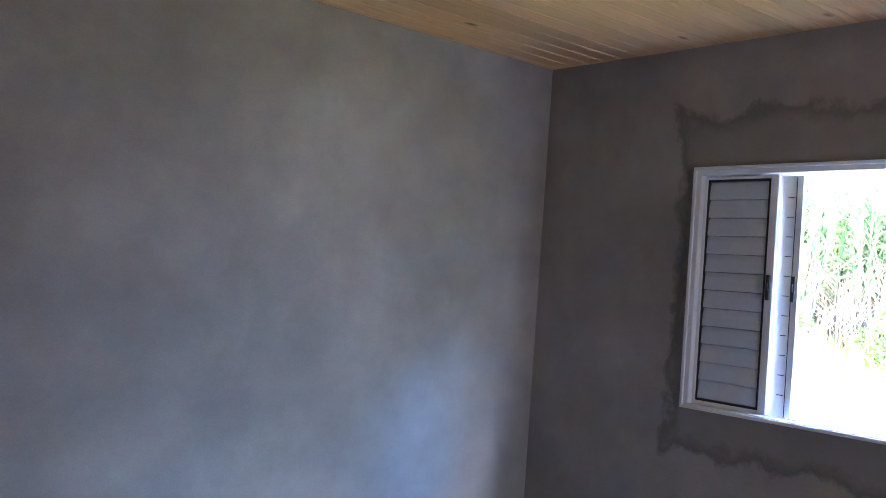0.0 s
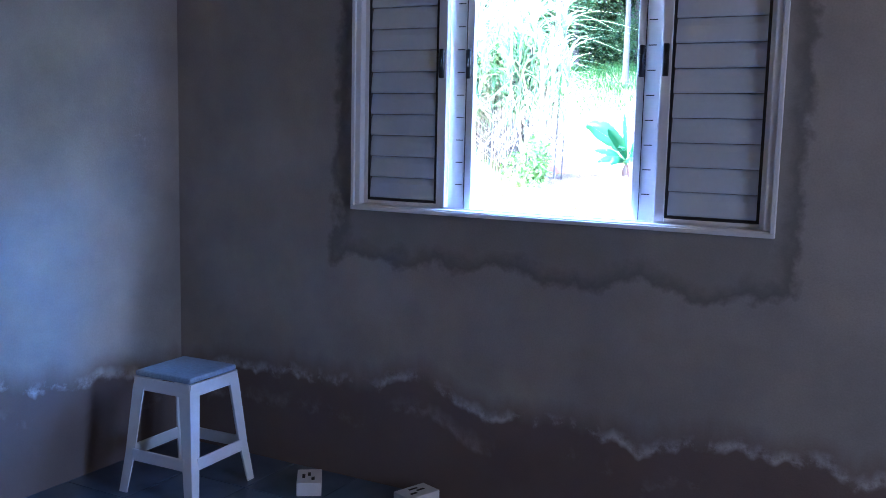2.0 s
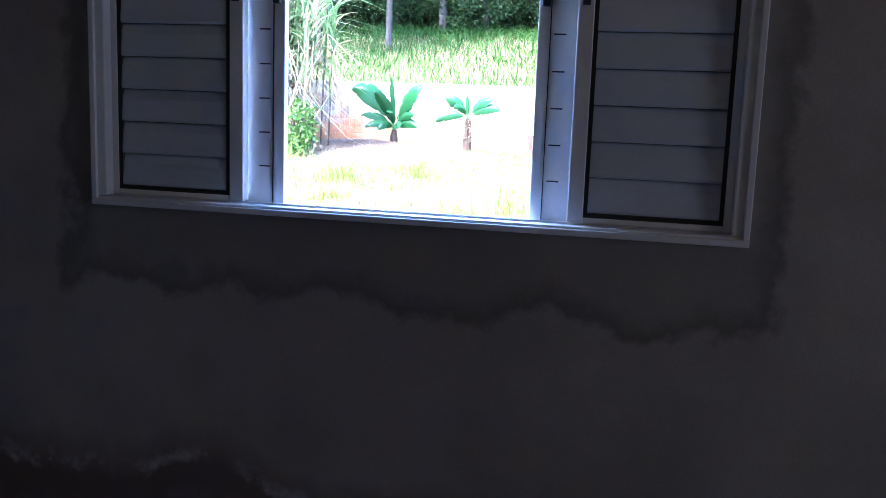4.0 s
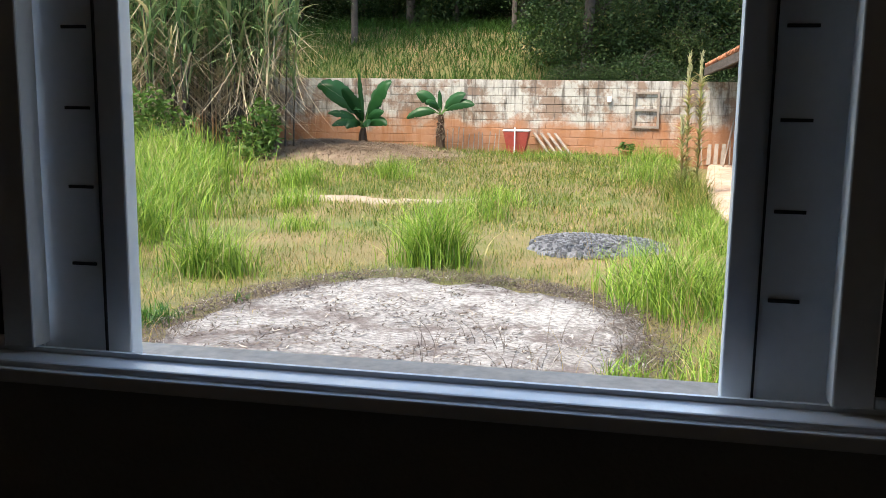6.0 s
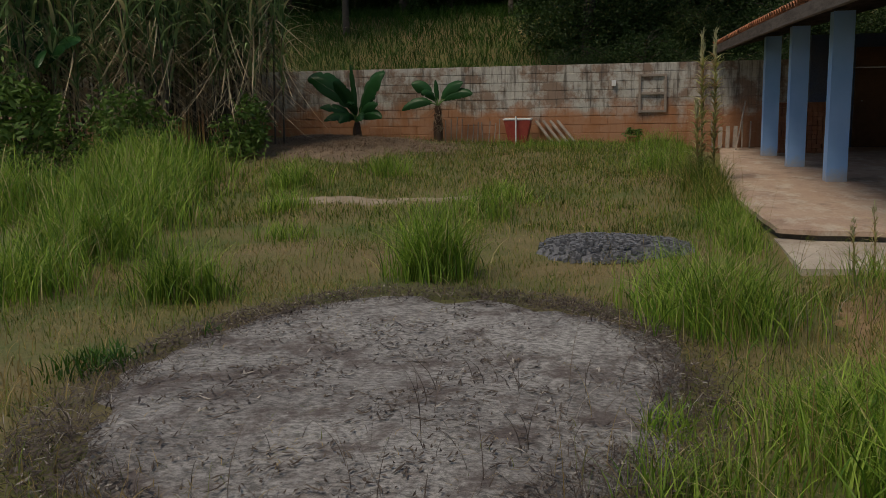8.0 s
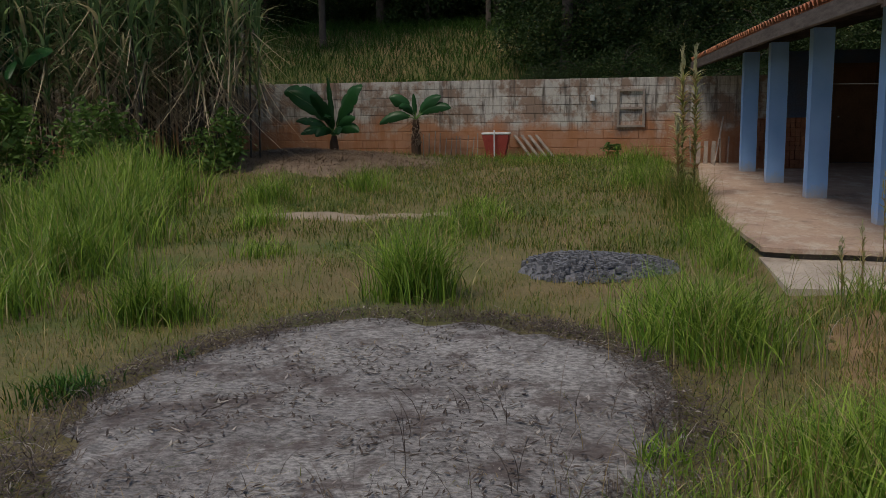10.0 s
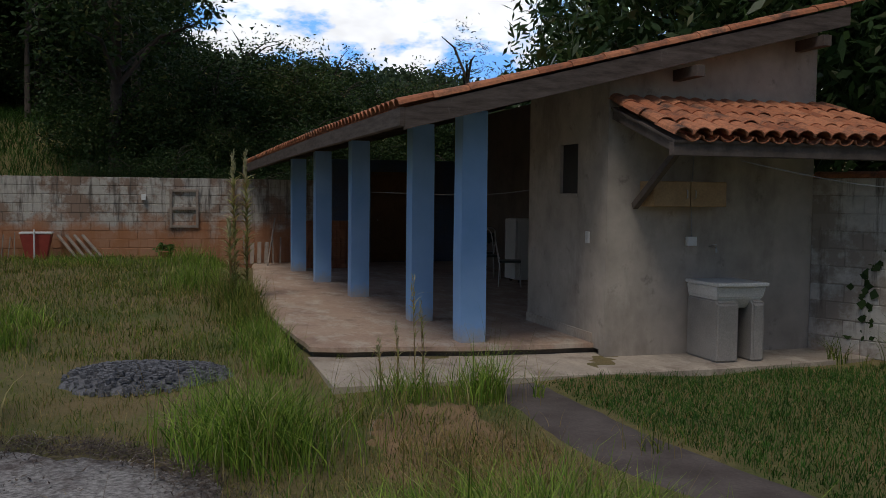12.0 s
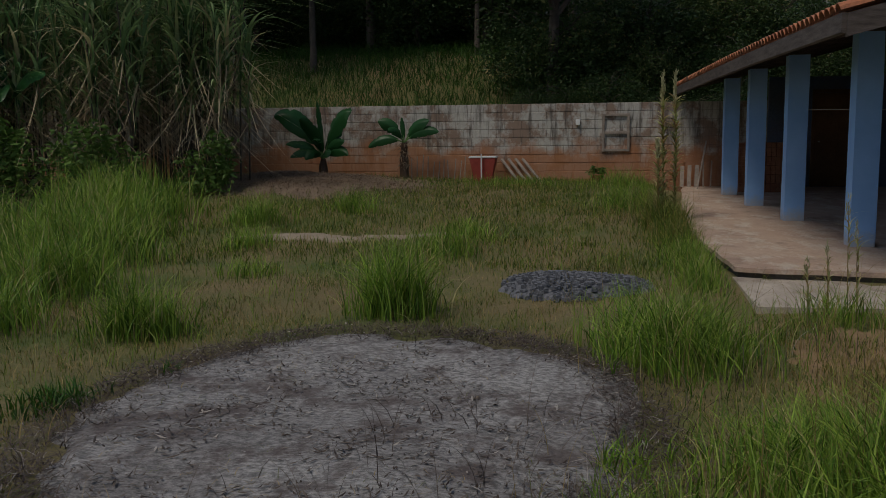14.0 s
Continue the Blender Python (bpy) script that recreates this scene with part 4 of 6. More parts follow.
def block_wall(name, a, b, z0, courses, mats, near, label):
    """A straight wall from a to b. near: the stretch along it whose blocks stand singly."""
    a, b = Vector(a), Vector(b)
    length, d = (b - a).length, (b - a).normalized()
    core = bmesh.new()
    box(core, (0, -0.06, -0.8), (length, 0.06, courses * 0.2 - 0.005))
    wall = part(name, core, mats[1])
    tagged(wall, label, kind="structure")
    wall.matrix_basis = Matrix.Translation((a.x, a.y, z0)) @ Matrix.Rotation(math.atan2(d.y, d.x), 4, "Z")
    me = block_mesh("block", 0.388, 0.188, 0.138, mats[0])
    rest_v, rest_f = [], []
    cube = np.array([(x, y, z) for x in (-1, 1) for y in (-1, 1) for z in (-1, 1)], dtype=float) * (0.194, 0.069, 0.094)
    sides = np.array([(0, 1, 3, 2), (4, 6, 7, 5), (0, 4, 5, 1), (2, 3, 7, 6), (1, 5, 7, 3), (0, 2, 6, 4)])
    for c in range(courses):
        x = 0.2 if c % 2 else 0.4
        while x < length - 0.1:
            j = [random.uniform(-1, 1) for _ in range(3)]
            at = (x + 0.003 * j[0], 0.004 * j[1], 0.1 + c * 0.2 + 0.002 * j[2])
            if near[0] < x < near[1]:
                o = new("block", me)
                o.parent = wall
                o.location = at
            else:
                rest_f.append(sides + len(rest_v) * 8)
                rest_v.append(cube + at)
            x += 0.4
    if rest_v:
        o = arrays("far_blocks", np.concatenate(rest_v), np.concatenate(rest_f), mats[0], wall)
        tagged(o, kind="stuff")
    return wall


block_wall("wall_far", (25.62, -6.2), (25.62, 22), -0.2, 10, (M_far_block, M_far_core), (5.6, 17.5), "")
right_wall = block_wall("wall_right", (12.5, -6.0), (8.2, -8.0), YARD, 10, (M_right_block, M_right_core), (0.0, 4.7), "")

# clay coping along the top of the painted wall
def wall_coping():
    me = tile_mesh(0.40, 0.105, 0.09)
    me.materials.append(M_tile)
    for k in range(13):
        o = new("coping_tile", me)
        o.parent = right_wall
        o.matrix_basis = pose(0.02 + 0.36 * k, random.uniform(-0.008, 0.008), 2.0, 0, 0, -90 + random.uniform(-2, 2))


wall_coping()

# ---- things by and in the shed ----
M_ceramic = plain("white_enamel", (0.66, 0.66, 0.65), (0.74, 0.74, 0.73), 4, 60, 0.4, 0.05)
M_tan = plain("tan_cabinet_wood", (0.36, 0.22, 0.10), (0.46, 0.30, 0.15), 5, 50, 0.5, 0.08)
M_steel = plain("dull_chrome", (0.45, 0.45, 0.46), (0.6, 0.6, 0.6), 9, 80, 0.35, 0.02, metal=0.9)
M_red = plain("red_plastic", (0.32, 0.045, 0.035), (0.4, 0.07, 0.05), 6, 60, 0.5, 0.05)
M_brick = plain("red_hollow_brick", (0.34, 0.13, 0.07), (0.45, 0.2, 0.11), 5, 50, 0.9, 0.3)
M_brown_door = plain("brown_door_wood", (0.17, 0.085, 0.04), (0.23, 0.12, 0.06), 4, 30, 0.6, 0.1)
M_pale_wood = plain("sun_bleached_wood", (0.24, 0.19, 0.155), (0.36, 0.30, 0.25), 6, 40, 0.9, 0.3)
M_cable = plain("grey_cable", (0.25, 0.25, 0.25), (0.33, 0.33, 0.33), 9, 50, 0.6)


def wash_tank():
    t = thing("wash_tank", (12.16, -4.62, APRON), "concrete laundry tank with white basin on two rounded legs", "wash tank")
    for y0, half in ((-0.21, 0.075), (0.16, 0.13)):
        bm = bmesh.new()
        prof = [(0.30, 0.0), (0.30, 0.66), (-0.26, 0.66), (-0.31, 0.62), (-0.31, 0.0)]
        fs = [[bm.verts.new((x, y0 + d, z)) for x, z in prof] for d in (-half, half)]
        bm.faces.new(fs[0]), bm.faces.new(fs[1][::-1])
        for k in range(5):
            bm.faces.new((fs[0][k], fs[1][k], fs[1][(k + 1) % 5], fs[0][(k + 1) % 5]))
        bmesh.ops.recalc_face_normals(bm, faces=bm.faces)
        bmesh.ops.bevel(bm, geom=bm.edges[:], offset=0.022, segments=3, affect="EDGES")
        part("leg", bm, M_concrete, t, "rounded concrete leg")
    bm = bmesh.new()
    box(bm, (-0.34, -0.31, 0.80), (0.31, 0.31, 0.84), 0.01)
    part("rim", bm, M_ceramic, t, "white basin rim")
    bm = bmesh.new()
    rings = [[bm.verts.new((x, y, z)) for x, y in ((-a, -b), (c, -b), (c, b), (-a, b))] for a, b, c, z in ((0.18, 0.22, 0.30, 0.56), (0.28, 0.28, 0.30, 0.68), (0.31, 0.30, 0.30, 0.80))]
    for a, b in zip(rings, rings[1:]):
        for k in range(4):
            bm.faces.new((a[k], a[(k + 1) % 4], b[(k + 1) % 4], b[k]))
    bm.faces.new(rings[0][::-1]), bm.faces.new(rings[-1])
    bmesh.ops.bevel(bm, geom=bm.edges[:], offset=0.012, segments=2, affect="EDGES")
    part("basin", bm, M_ceramic, t, "white enamelled basin")
    bm = bmesh.new()
    tube(bm, [(0.1, -0.02, 0.5), (0.1, -0.02, 0.28), (0.16, -0.02, 0.2), (0.28, -0.02, 0.18)], 0.022, 8)
    part("drain_pipe", bm, M_rubber, t, "black drain pipe")


wash_tank()


def wall_cabinet():
    c = thing("wall_cabinet", (SX - 0.16, -4.17, 1.36), "tan wooden wall cabinet with two doors under the roof", "cabinet")
    part("body", boxes(((-0.13, -0.44, 0.0), (0.155, 0.44, 0.27)), bevel=0.004), M_tan, c)
    for s in (-1, 1):
        d = part("door", boxes(((-0.15, min(s * 0.004, s * 0.436), 0.005), (-0.132, max(s * 0.004, s * 0.436), 0.265)), bevel=0.003), M_tan, c)
        bm = bmesh.new()
        tube(bm, [(-0.15, s * 0.05, 0.09), (-0.172, s * 0.05, 0.10), (-0.172, s * 0.05, 0.17), (-0.15, s * 0.05, 0.18)], 0.005, 6)
        part("handle", bm, M_steel, d, "small metal handle")


wall_cabinet()


def plate(name, at, size, label):
    x, y, z = at
    p = thing(name, at, label, name.replace("_", " "))
    part("cover", boxes(((-size[0], -size[1], -size[2]), (size[0], size[1], size[2])), bevel=0.004), M_plastic_white, p)
    part("rocker", boxes(((-size[0] * (0.5 if size[0] > 0.02 else 1) - (0.004 if size[0] < 0.02 else 0), -size[1] * 0.4 if size[1] > 0.02 else -0.004, -size[2] * 0.5), (size[0] * 0.5, size[1] * 0.4 if size[1] > 0.02 else size[1] + 0.004, size[2] * 0.5)), bevel=0.002), M_ceramic, p)
    return p


plate("light_switch", (12.93, SY + 0.011, 1.005), (0.042, 0.01, 0.065), "white plastic light switch on grey wall")
plate("power_socket", (SX - 0.03, -4.36, 0.98), (0.03, 0.055, 0.05), "white surface power socket with hanging cable")


def cable(name, pts, r, label):
    bm = bmesh.new()
    tube(bm, bend(pts, 6), r, 6)
    tagged(part(name, bm, M_cable, smooth=True), label, "cable")


cable("power_cable", [(SX - 0.035, -4.36, 1.03), (SX - 0.04, -4.345, 1.5), (SX - 0.06, -4.35, 1.95), (SX - 0.12, -4.3, 2.2)], 0.006, "thin grey cable hanging down to the socket")
cable("clothes_line", [(11.25, -4.15, 1.82), (11.3, -4.9, 1.70), (11.3, -5.7, 1.6), (11.25, -6.58, 1.56)], 0.005, "thin pale line strung under the lean-to")
cable("clothes_line", [(14.72, -3.45, 1.55), (15.6, -2.9, 1.47), (17.96, -1.9, 1.5)], 0.006, "thin pale line strung between wall and pillar")


def wall_tap():
    t = thing("wall_tap", (SX - 0.02, -4.62, 0.92), "small metal tap on the wall above the tank", "tap")
    bm = bmesh.new()
    tube(bm, [(0.02, 0, 0), (-0.07, 0, 0), (-0.10, 0, -0.02), (-0.105, 0, -0.06)], 0.011, 8)
    part("spout", bm, M_steel, t)
    part("knob", boxes(((-0.07, -0.025, 0.018), (-0.05, 0.025, 0.03)), bevel=0.004), M_steel, t)


wall_tap()


def fridge():
    f = thing("fridge", (19.9, -5.36, SLAB), "old white fridge standing in the open shed", "fridge")
    part("body", boxes(((-0.28, -0.3, 0.05), (0.28, 0.26, 1.2)), bevel=0.02), M_ceramic, f)
    d = part("door", boxes(((-0.28, 0.265, 0.06), (0.28, 0.31, 1.19)), bevel=0.012), M_ceramic, f)
    part("handle", boxes(((0.2, 0.31, 0.75), (0.225, 0.335, 1.0)), bevel=0.006), M_steel, d)
    for x in (-0.22, 0.22):
        for y in (-0.24, 0.2):
            part("foot", boxes(((x - 0.02, y - 0.02, 0), (x + 0.02, y + 0.02, 0.05))), M_rubber, f)


fridge()


def metal_chair():
    c = thing("metal_chair", (20.6, -4.85, SLAB), "chrome tube chair with dark seat in the shed", "chair", "chairs in the shed")
    part("seat", boxes(((-0.2, -0.2, 0.43), (0.2, 0.2, 0.47)), bevel=0.015), M_grey_slat, c)
    for x in (-0.18, 0.18):
        for y in (-0.18, 0.18):
            bm = bmesh.new()
            tube(bm, [(x * 1.1, y * 1.15, 0), (x, y, 0.43)], 0.011, 8)
            part("leg", bm, M_steel, c)
    bm = bmesh.new()
    tube(bm, bend([(0.19, -0.19, 0.43), (0.24, -0.19, 0.7), (0.27, -0.14, 0.92), (0.28, 0.0, 0.97), (0.27, 0.14, 0.92), (0.24, 0.19, 0.7), (0.19, 0.19, 0.43)], 5), 0.011, 8)
    part("back_frame", bm, M_steel, c, smooth=True)
    part("backrest", boxes(((0.235, -0.14, 0.68), (0.255, 0.14, 0.86)), bevel=0.008), M_grey_slat, c)
    return c


chair = metal_chair()
copy_thing(chair, pose(19.1, -4.75, SLAB, 0, 0, 70))
copy_thing(chair, pose(21.6, -5.05, SLAB, 0, 0, 200))


def brick_stack():
    s = thing("brick_stack", (23.95, -2.35, SLAB), "neat stack of red clay bricks behind the pillars", "brick stack")
    bm = boxes(((-0.14, -0.045, -0.045), (0.14, 0.045, 0.045)))
    bmesh.ops.bevel(bm, geom=bm.edges[:], offset=0.004, segments=1, affect="EDGES")
    me = bpy.data.meshes.new("brick")
    bm.to_mesh(me)
    bm.free()
    me.materials.append(M_brick)
    for k in range(11):
        for j in range(13):
            for i in range(2):
                o = new("brick", me)
                o.parent = s
                o.matrix_basis = pose(-0.15 + 0.29 * i + random.uniform(-0.008, 0.008), -0.6 + 0.1 * j + random.uniform(-0.004, 0.004), 0.046 + 0.094 * k, 0, 0, random.uniform(-2, 2))


brick_stack()


def shed_door():
    d = thing("door_2", (SHED_END - 0.145, -4.0, SLAB), "plain brown wooden door in the far wall of the shed", "door", kind="structure")
    part("door_leaf", boxes(((-0.04, -0.4, 0.01), (0.0, 0.4, 2.1)), bevel=0.006), M_brown_door, d)
    part("door_frame", boxes(((-0.05, -0.47, 0.0), (0.0, -0.402, 2.17)), ((-0.05, 0.402, 0.0), (0.0, 0.47, 2.17)), ((-0.05, -0.4, 2.105), (0.0, 0.4, 2.17))), M_brown_door, d)
    part("door_handle", boxes(((-0.09, 0.3, 1.0), (-0.041, 0.33, 1.03)), bevel=0.005), M_steel, d)


shed_door()


# ---- things along the far wall ----
def on_ground(x, y, dz=0.0):
    return (x, y, float(ground_height(x, y)) + dz)


def red_tub():
    t = thing("red_tub", on_ground(25.15, 3.87), "red plastic tub with a pale rim against the wall", "tub")
    for name, prof, mat in (("body", ((0.20, 0.0), (0.32, 0.56)), M_red), ("rim", ((0.335, 0.56), (0.335, 0.60)), M_plastic_white)):
        bm = bmesh.new()
        rings = []
        for r, z in prof:
            rings.append([bm.verts.new((0.6 * r * sx, r * sy, z)) for sx, sy in ((-1, -1), (1, -1), (1, 1), (-1, 1))])
        for k in range(4):
            bm.faces.new((rings[0][k], rings[0][(k + 1) % 4], rings[1][(k + 1) % 4], rings[1][k]))
        bm.faces.new(rings[0][::-1]), bm.faces.new(rings[1])
        bmesh.ops.bevel(bm, geom=bm.edges[:], offset=0.014, segments=2, affect="EDGES")
        part(name, bm, mat, t)
    bm = bmesh.new()
    tube(bm, [(-0.24, 0.02, 0.0), (-0.24, 0.02, 0.66)], 0.018, 8)
    tagged(part("white_stake", bm, M_plastic_white), "thin white stake standing before the red tub", "stake").location = on_ground(25.15, 3.87)


red_tub()


def plank(name, a, b, w, h, mat, label, group=""):
    bm = bmesh.new()
    a, b = Vector(a), Vector(b)
    tube_box(bm, (0, 0, 0), b - a, w, h)
    ob = tagged(part(name, bm, mat), label, "plank", group)
    ob.location = a


for k in range(4):
    y = 2.55 + 0.17 * k
    plank("plank", on_ground(25.1, y, 0.03), (25.5, y + 0.42, 0.50), 0.07, 0.03, M_pale_wood, "weathered plank leaning on the block wall", "planks at the wall")
for k in range(11):
    y = 4.35 + 0.13 * k
    plank("stake", on_ground(25.35, y, -0.02), (25.42, y + random.uniform(-0.05, 0.05), 0.52 + random.uniform(-0.08, 0.1)), 0.035, 0.02, M_pale_wood, "thin wooden stake of a low screen", "stakes at the wall")
for k in range(6):
    y = -0.55 - 0.16 * k
    plank("board", (25.2, y, SLAB), (25.38, y + random.uniform(-0.04, 0.04), SLAB + 0.55 + random.uniform(-0.12, 0.15)), 0.09, 0.025, M_pale_wood, "grey board leaning in the far corner", "boards in the corner")
plank("broom_pole", (24.6, -1.0, SLAB), (25.35, -1.25, SLAB + 1.05), 0.03, 0.03, M_pale_wood, "thin pole leaning in the far corner")


def wall_frame():
    f = thing("bricked_up_frame", (25.53, 0.79, 1.1), "old wooden window frame bricked up in the wall", "window frame")
    for y in (-0.29, 0.29):
        part("stile", boxes(((-0.03, y - 0.03, -0.44), (0.02, y + 0.03, 0.44)), bevel=0.005), M_pale_wood, f)
    for z in (-0.41, 0.0, 0.41):
        part("rail", boxes(((-0.028, -0.26, z - 0.03), (0.02, 0.26, z + 0.03)), bevel=0.005), M_pale_wood, f)


wall_frame()
tagged(part("meter_box", boxes(((25.47, 1.62, 1.28), (25.545, 1.72, 1.42)), bevel=0.006), M_plastic_white), "small white box fixed on the wall", "box")


def clay_pot():
    p = thing("clay_pot", on_ground(25.1, 1.2), "small clay pot with a leafy plant", "plant pot")
    bm = bmesh.new()
    lathe(bm, [(0.10, 0.0), (0.15, 0.18), (0.165, 0.18), (0.165, 0.21), (0.13, 0.21)], 16)
    part("pot", bm, M_brick, p, smooth=True)
    v, f = leaf_cloud(rng, 8, 25, (0, 0, 0.3), (0.18, 0.18, 0.12), 0.09, 0.05, 0.05)
    arrays("leaves", v, f, M_bush, p)


# ---- near the street and beyond ----
def street_lamp():
    l = thing("street_lamp", (75, -14.7, float(ground_height(75, -14.7))), "grey street lamp post with a curved arm", "street lamp")
    h = 10.0 - l.location.z
    bm = bmesh.new()
    tube(bm, [(0, 0, -0.5), (0, 0, h)], [0.16, 0.11], 8)
    part("post", bm, M_cable, l)
    bm = bmesh.new()
    tube(bm, bend([(0, 0, h - 0.6), (-0.1, 0.4, h + 0.1), (-0.2, 1.0, h + 0.55)], 5), 0.06, 8)
    part("arm", bm, M_cable, l)
    part("lamp_head", boxes(((-0.35, 0.95, h + 0.45), (-0.05, 1.5, h + 0.62)), bevel=0.04), M_plastic_white, l)


street_lamp()


def far_house(x, y, z, s, label):
    h = thing("house", (x, y, z), label, "house")
    part("wall", boxes(((-1.5 * s, -1.2 * s, -2.0), (1.5 * s, 1.2 * s, 1.3 * s))), M_ceramic, h)
    bm = bmesh.new()
    pts = [(-1.8 * s, -1.5 * s, 1.3 * s), (-1.8 * s, 1.5 * s, 1.3 * s), (-1.8 * s, 0, 2.0 * s), (1.8 * s, -1.5 * s, 1.3 * s), (1.8 * s, 1.5 * s, 1.3 * s), (1.8 * s, 0, 2.0 * s)]
    q = [bm.verts.new(p) for p in pts]
    for f in ((0, 1, 2), (5, 4, 3), (0, 3, 4, 1), (1, 4, 5, 2), (2, 5, 3, 0)):
        bm.faces.new([q[i] for i in f])
    part("roof", bm, M_tile_sheet, h)
    w = part("window", boxes(((-1.5 * s - 0.03, -0.4 * s, 0.2 * s), (-1.5 * s - 0.005, 0.3 * s, 0.8 * s))), M_darkpane, h)
    w.name = "window"


far_house(60, 5.4, 5.75, 0.5, "small far white house with a tiled roof")
far_house(70, -2.6, 8.0, 0.6, "small far pale house among the trees")

# ---- plants ----
M_grass = leafy("yard_grass", (0.04, 0.08, 0.011), (0.21, 0.265, 0.04), (0.46, 0.35, 0.14), 0.10)
M_dry_grass = leafy("dry_grass", (0.26, 0.19, 0.07), (0.44, 0.33, 0.15), (0.13, 0.15, 0.035), 0.3)
M_tuft = leafy("bright_tuft_grass", (0.06, 0.15, 0.014), (0.33, 0.46, 0.07), (0.48, 0.42, 0.2), 0.06)
M_lawn = leafy("dense_lawn", (0.018, 0.07, 0.010), (0.075, 0.18, 0.024), (0.28, 0.19, 0.08), 0.09)
M_cane = leafy("cane_leaf", (0.06, 0.14, 0.05), (0.36, 0.48, 0.22), (0.50, 0.44, 0.26), 0.22, through=0.4)
M_cane_dry = leafy("dead_cane_leaf", (0.30, 0.22, 0.14), (0.64, 0.53, 0.36), None, 0.1)
M_banana = leafy("banana_leaf", (0.013, 0.062, 0.020), (0.038, 0.13, 0.034), None, 0.1, 0.35)
M_midrib = leafy("pale_midrib", (0.14, 0.26, 0.08), (0.20, 0.33, 0.11), None, 0.1, 0.4)
M_tree = leafy("tree_leaf", (0.016, 0.038, 0.012), (0.05, 0.09, 0.024), (0.12, 0.13, 0.04), 0.05)
M_tree_light = leafy("light_tree_leaf", (0.03, 0.06, 0.015), (0.075, 0.11, 0.03), (0.18, 0.16, 0.06), 0.06)
M_mango = leafy("glossy_tree_leaf", (0.024, 0.055, 0.016), (0.06, 0.105, 0.032), (0.13, 0.15, 0.06), 0.06, 0.35)
# hill leaves paler and bluer: distance haze is put into their colour
M_far_wood = leafy("hazed_far_wood_leaf", (0.04, 0.065, 0.035), (0.085, 0.125, 0.06), None, 0.1)
M_bush = leafy("bush_leaf", (0.05, 0.11, 0.02), (0.14, 0.23, 0.05), None, 0.1)
M_bark = plain("grey_brown_bark", (0.038, 0.03, 0.024), (0.078, 0.063, 0.05), 4, 30, 0.95, 0.6)
M_straw = leafy("straw_litter", (0.22, 0.15, 0.10), (0.40, 0.30, 0.21), (0.12, 0.075, 0.05), 0.25)
M_litter = leafy("dark_leaf_litter", (0.055, 0.04, 0.035), (0.17, 0.135, 0.11), (0.44, 0.40, 0.36), 0.05)
M_mound = plain("straw_mound_earth", (0.15, 0.105, 0.07), (0.26, 0.19, 0.13), 4, 30, 0.95, 0.8)
M_seed = leafy("seed_head", (0.36, 0.36, 0.18), (0.56, 0.52, 0.32), None, 0.1)


def blades(r, roots, h, w, lean, segs=3, curl=1.0):
    """Narrow strips rising from the roots and bending over. h, w, lean may be arrays."""
    n = len(roots)
    roots = np.asarray(roots, dtype=float)
    h, w, lean = (np.broadcast_to(np.asarray(v, dtype=float), n) for v in (h, w, lean))
    a = r.uniform(0, 2 * np.pi, n)
    d = np.stack([np.cos(a), np.sin(a), np.zeros(n)], 1)
    t = a + np.pi / 2 + r.normal(0, 0.7, n)
    s = np.stack([np.cos(t), np.sin(t), np.zeros(n)], 1)
    rows = []
    for k in range(segs + 1):
        q = k / segs
        out = lean * h * q ** (1 + curl)
        up = h * (q - 0.5 * np.clip(lean, 0, 1.2) * q ** 2.2 * curl)
        c = roots + d * out[:, None]
        c[:, 2] += up
        half = 0.5 * w * (1 - 0.92 * q ** 1.5) * (0.75 + 0.25 * min(1, q * 4 + 0.2))
        rows.append(np.stack([c - s * half[:, None], c + s * half[:, None]], 1))
    v = np.stack(rows, 1).reshape(n * (segs + 1) * 2, 3)
    base = np.arange(n)[:, None] * (segs + 1) * 2
    f = np.concatenate([np.stack([base + 2 * k, base + 2 * k + 1, base + 2 * k + 3, base + 2 * k + 2], 2).reshape(-1, 4) for k in range(segs)])
    return v, f


def leaf_cloud(r, clusters, per, centre, radii, length, width, spread, droop=0.3, shell=0.35):
    """Small leaves in clumps that fill an uneven crown."""
    u = r.normal(0, 1, (clusters, 3))
    u /= np.linalg.norm(u, axis=1)[:, None]
    lump = 1 + 0.28 * np.sin(3.1 * u[:, :1] + 2 * u[:, 1:2]) * np.cos(2.7 * u[:, 2:3] + u[:, :1])
    rad = r.uniform(shell, 1, (clusters, 1)) ** 0.6 * lump
    c = np.asarray(centre) + u * rad * np.asarray(radii)
    size = r.uniform(0.5, 1.3, (clusters, 1, 1)) * spread
    p = (c[:, None, :] + r.normal(0, 1, (clusters, per, 3)) * size).reshape(-1, 3)
    n = len(p)
    d = r.normal(0, 1, (n, 3))
    d[:, 2] = d[:, 2] * 0.6 - droop
    d /= np.linalg.norm(d, axis=1)[:, None]
    s = np.cross(d, r.normal(0, 1, (n, 3)))
    s /= np.linalg.norm(s, axis=1)[:, None] + 1e-9
    ln = length * r.uniform(0.6, 1.3, (n, 1))
    wd = width * r.uniform(0.6, 1.3, (n, 1))
    v = np.stack([p, p + d * ln * 0.45 + s * wd / 2, p + d * ln, p + d * ln * 0.45 - s * wd / 2], 1).reshape(-1, 3)
    return v, np.arange(4 * n).reshape(n, 4)


def scatter(r, n, x0, x1, y0, y1):
    return np.stack([r.uniform(x0, x1, n), r.uniform(y0, y1, n)], 1)


def rooted(xy, dz=-0.01):
    return np.column_stack([xy, ground_height(xy[:, 0], xy[:, 1]) + dz])


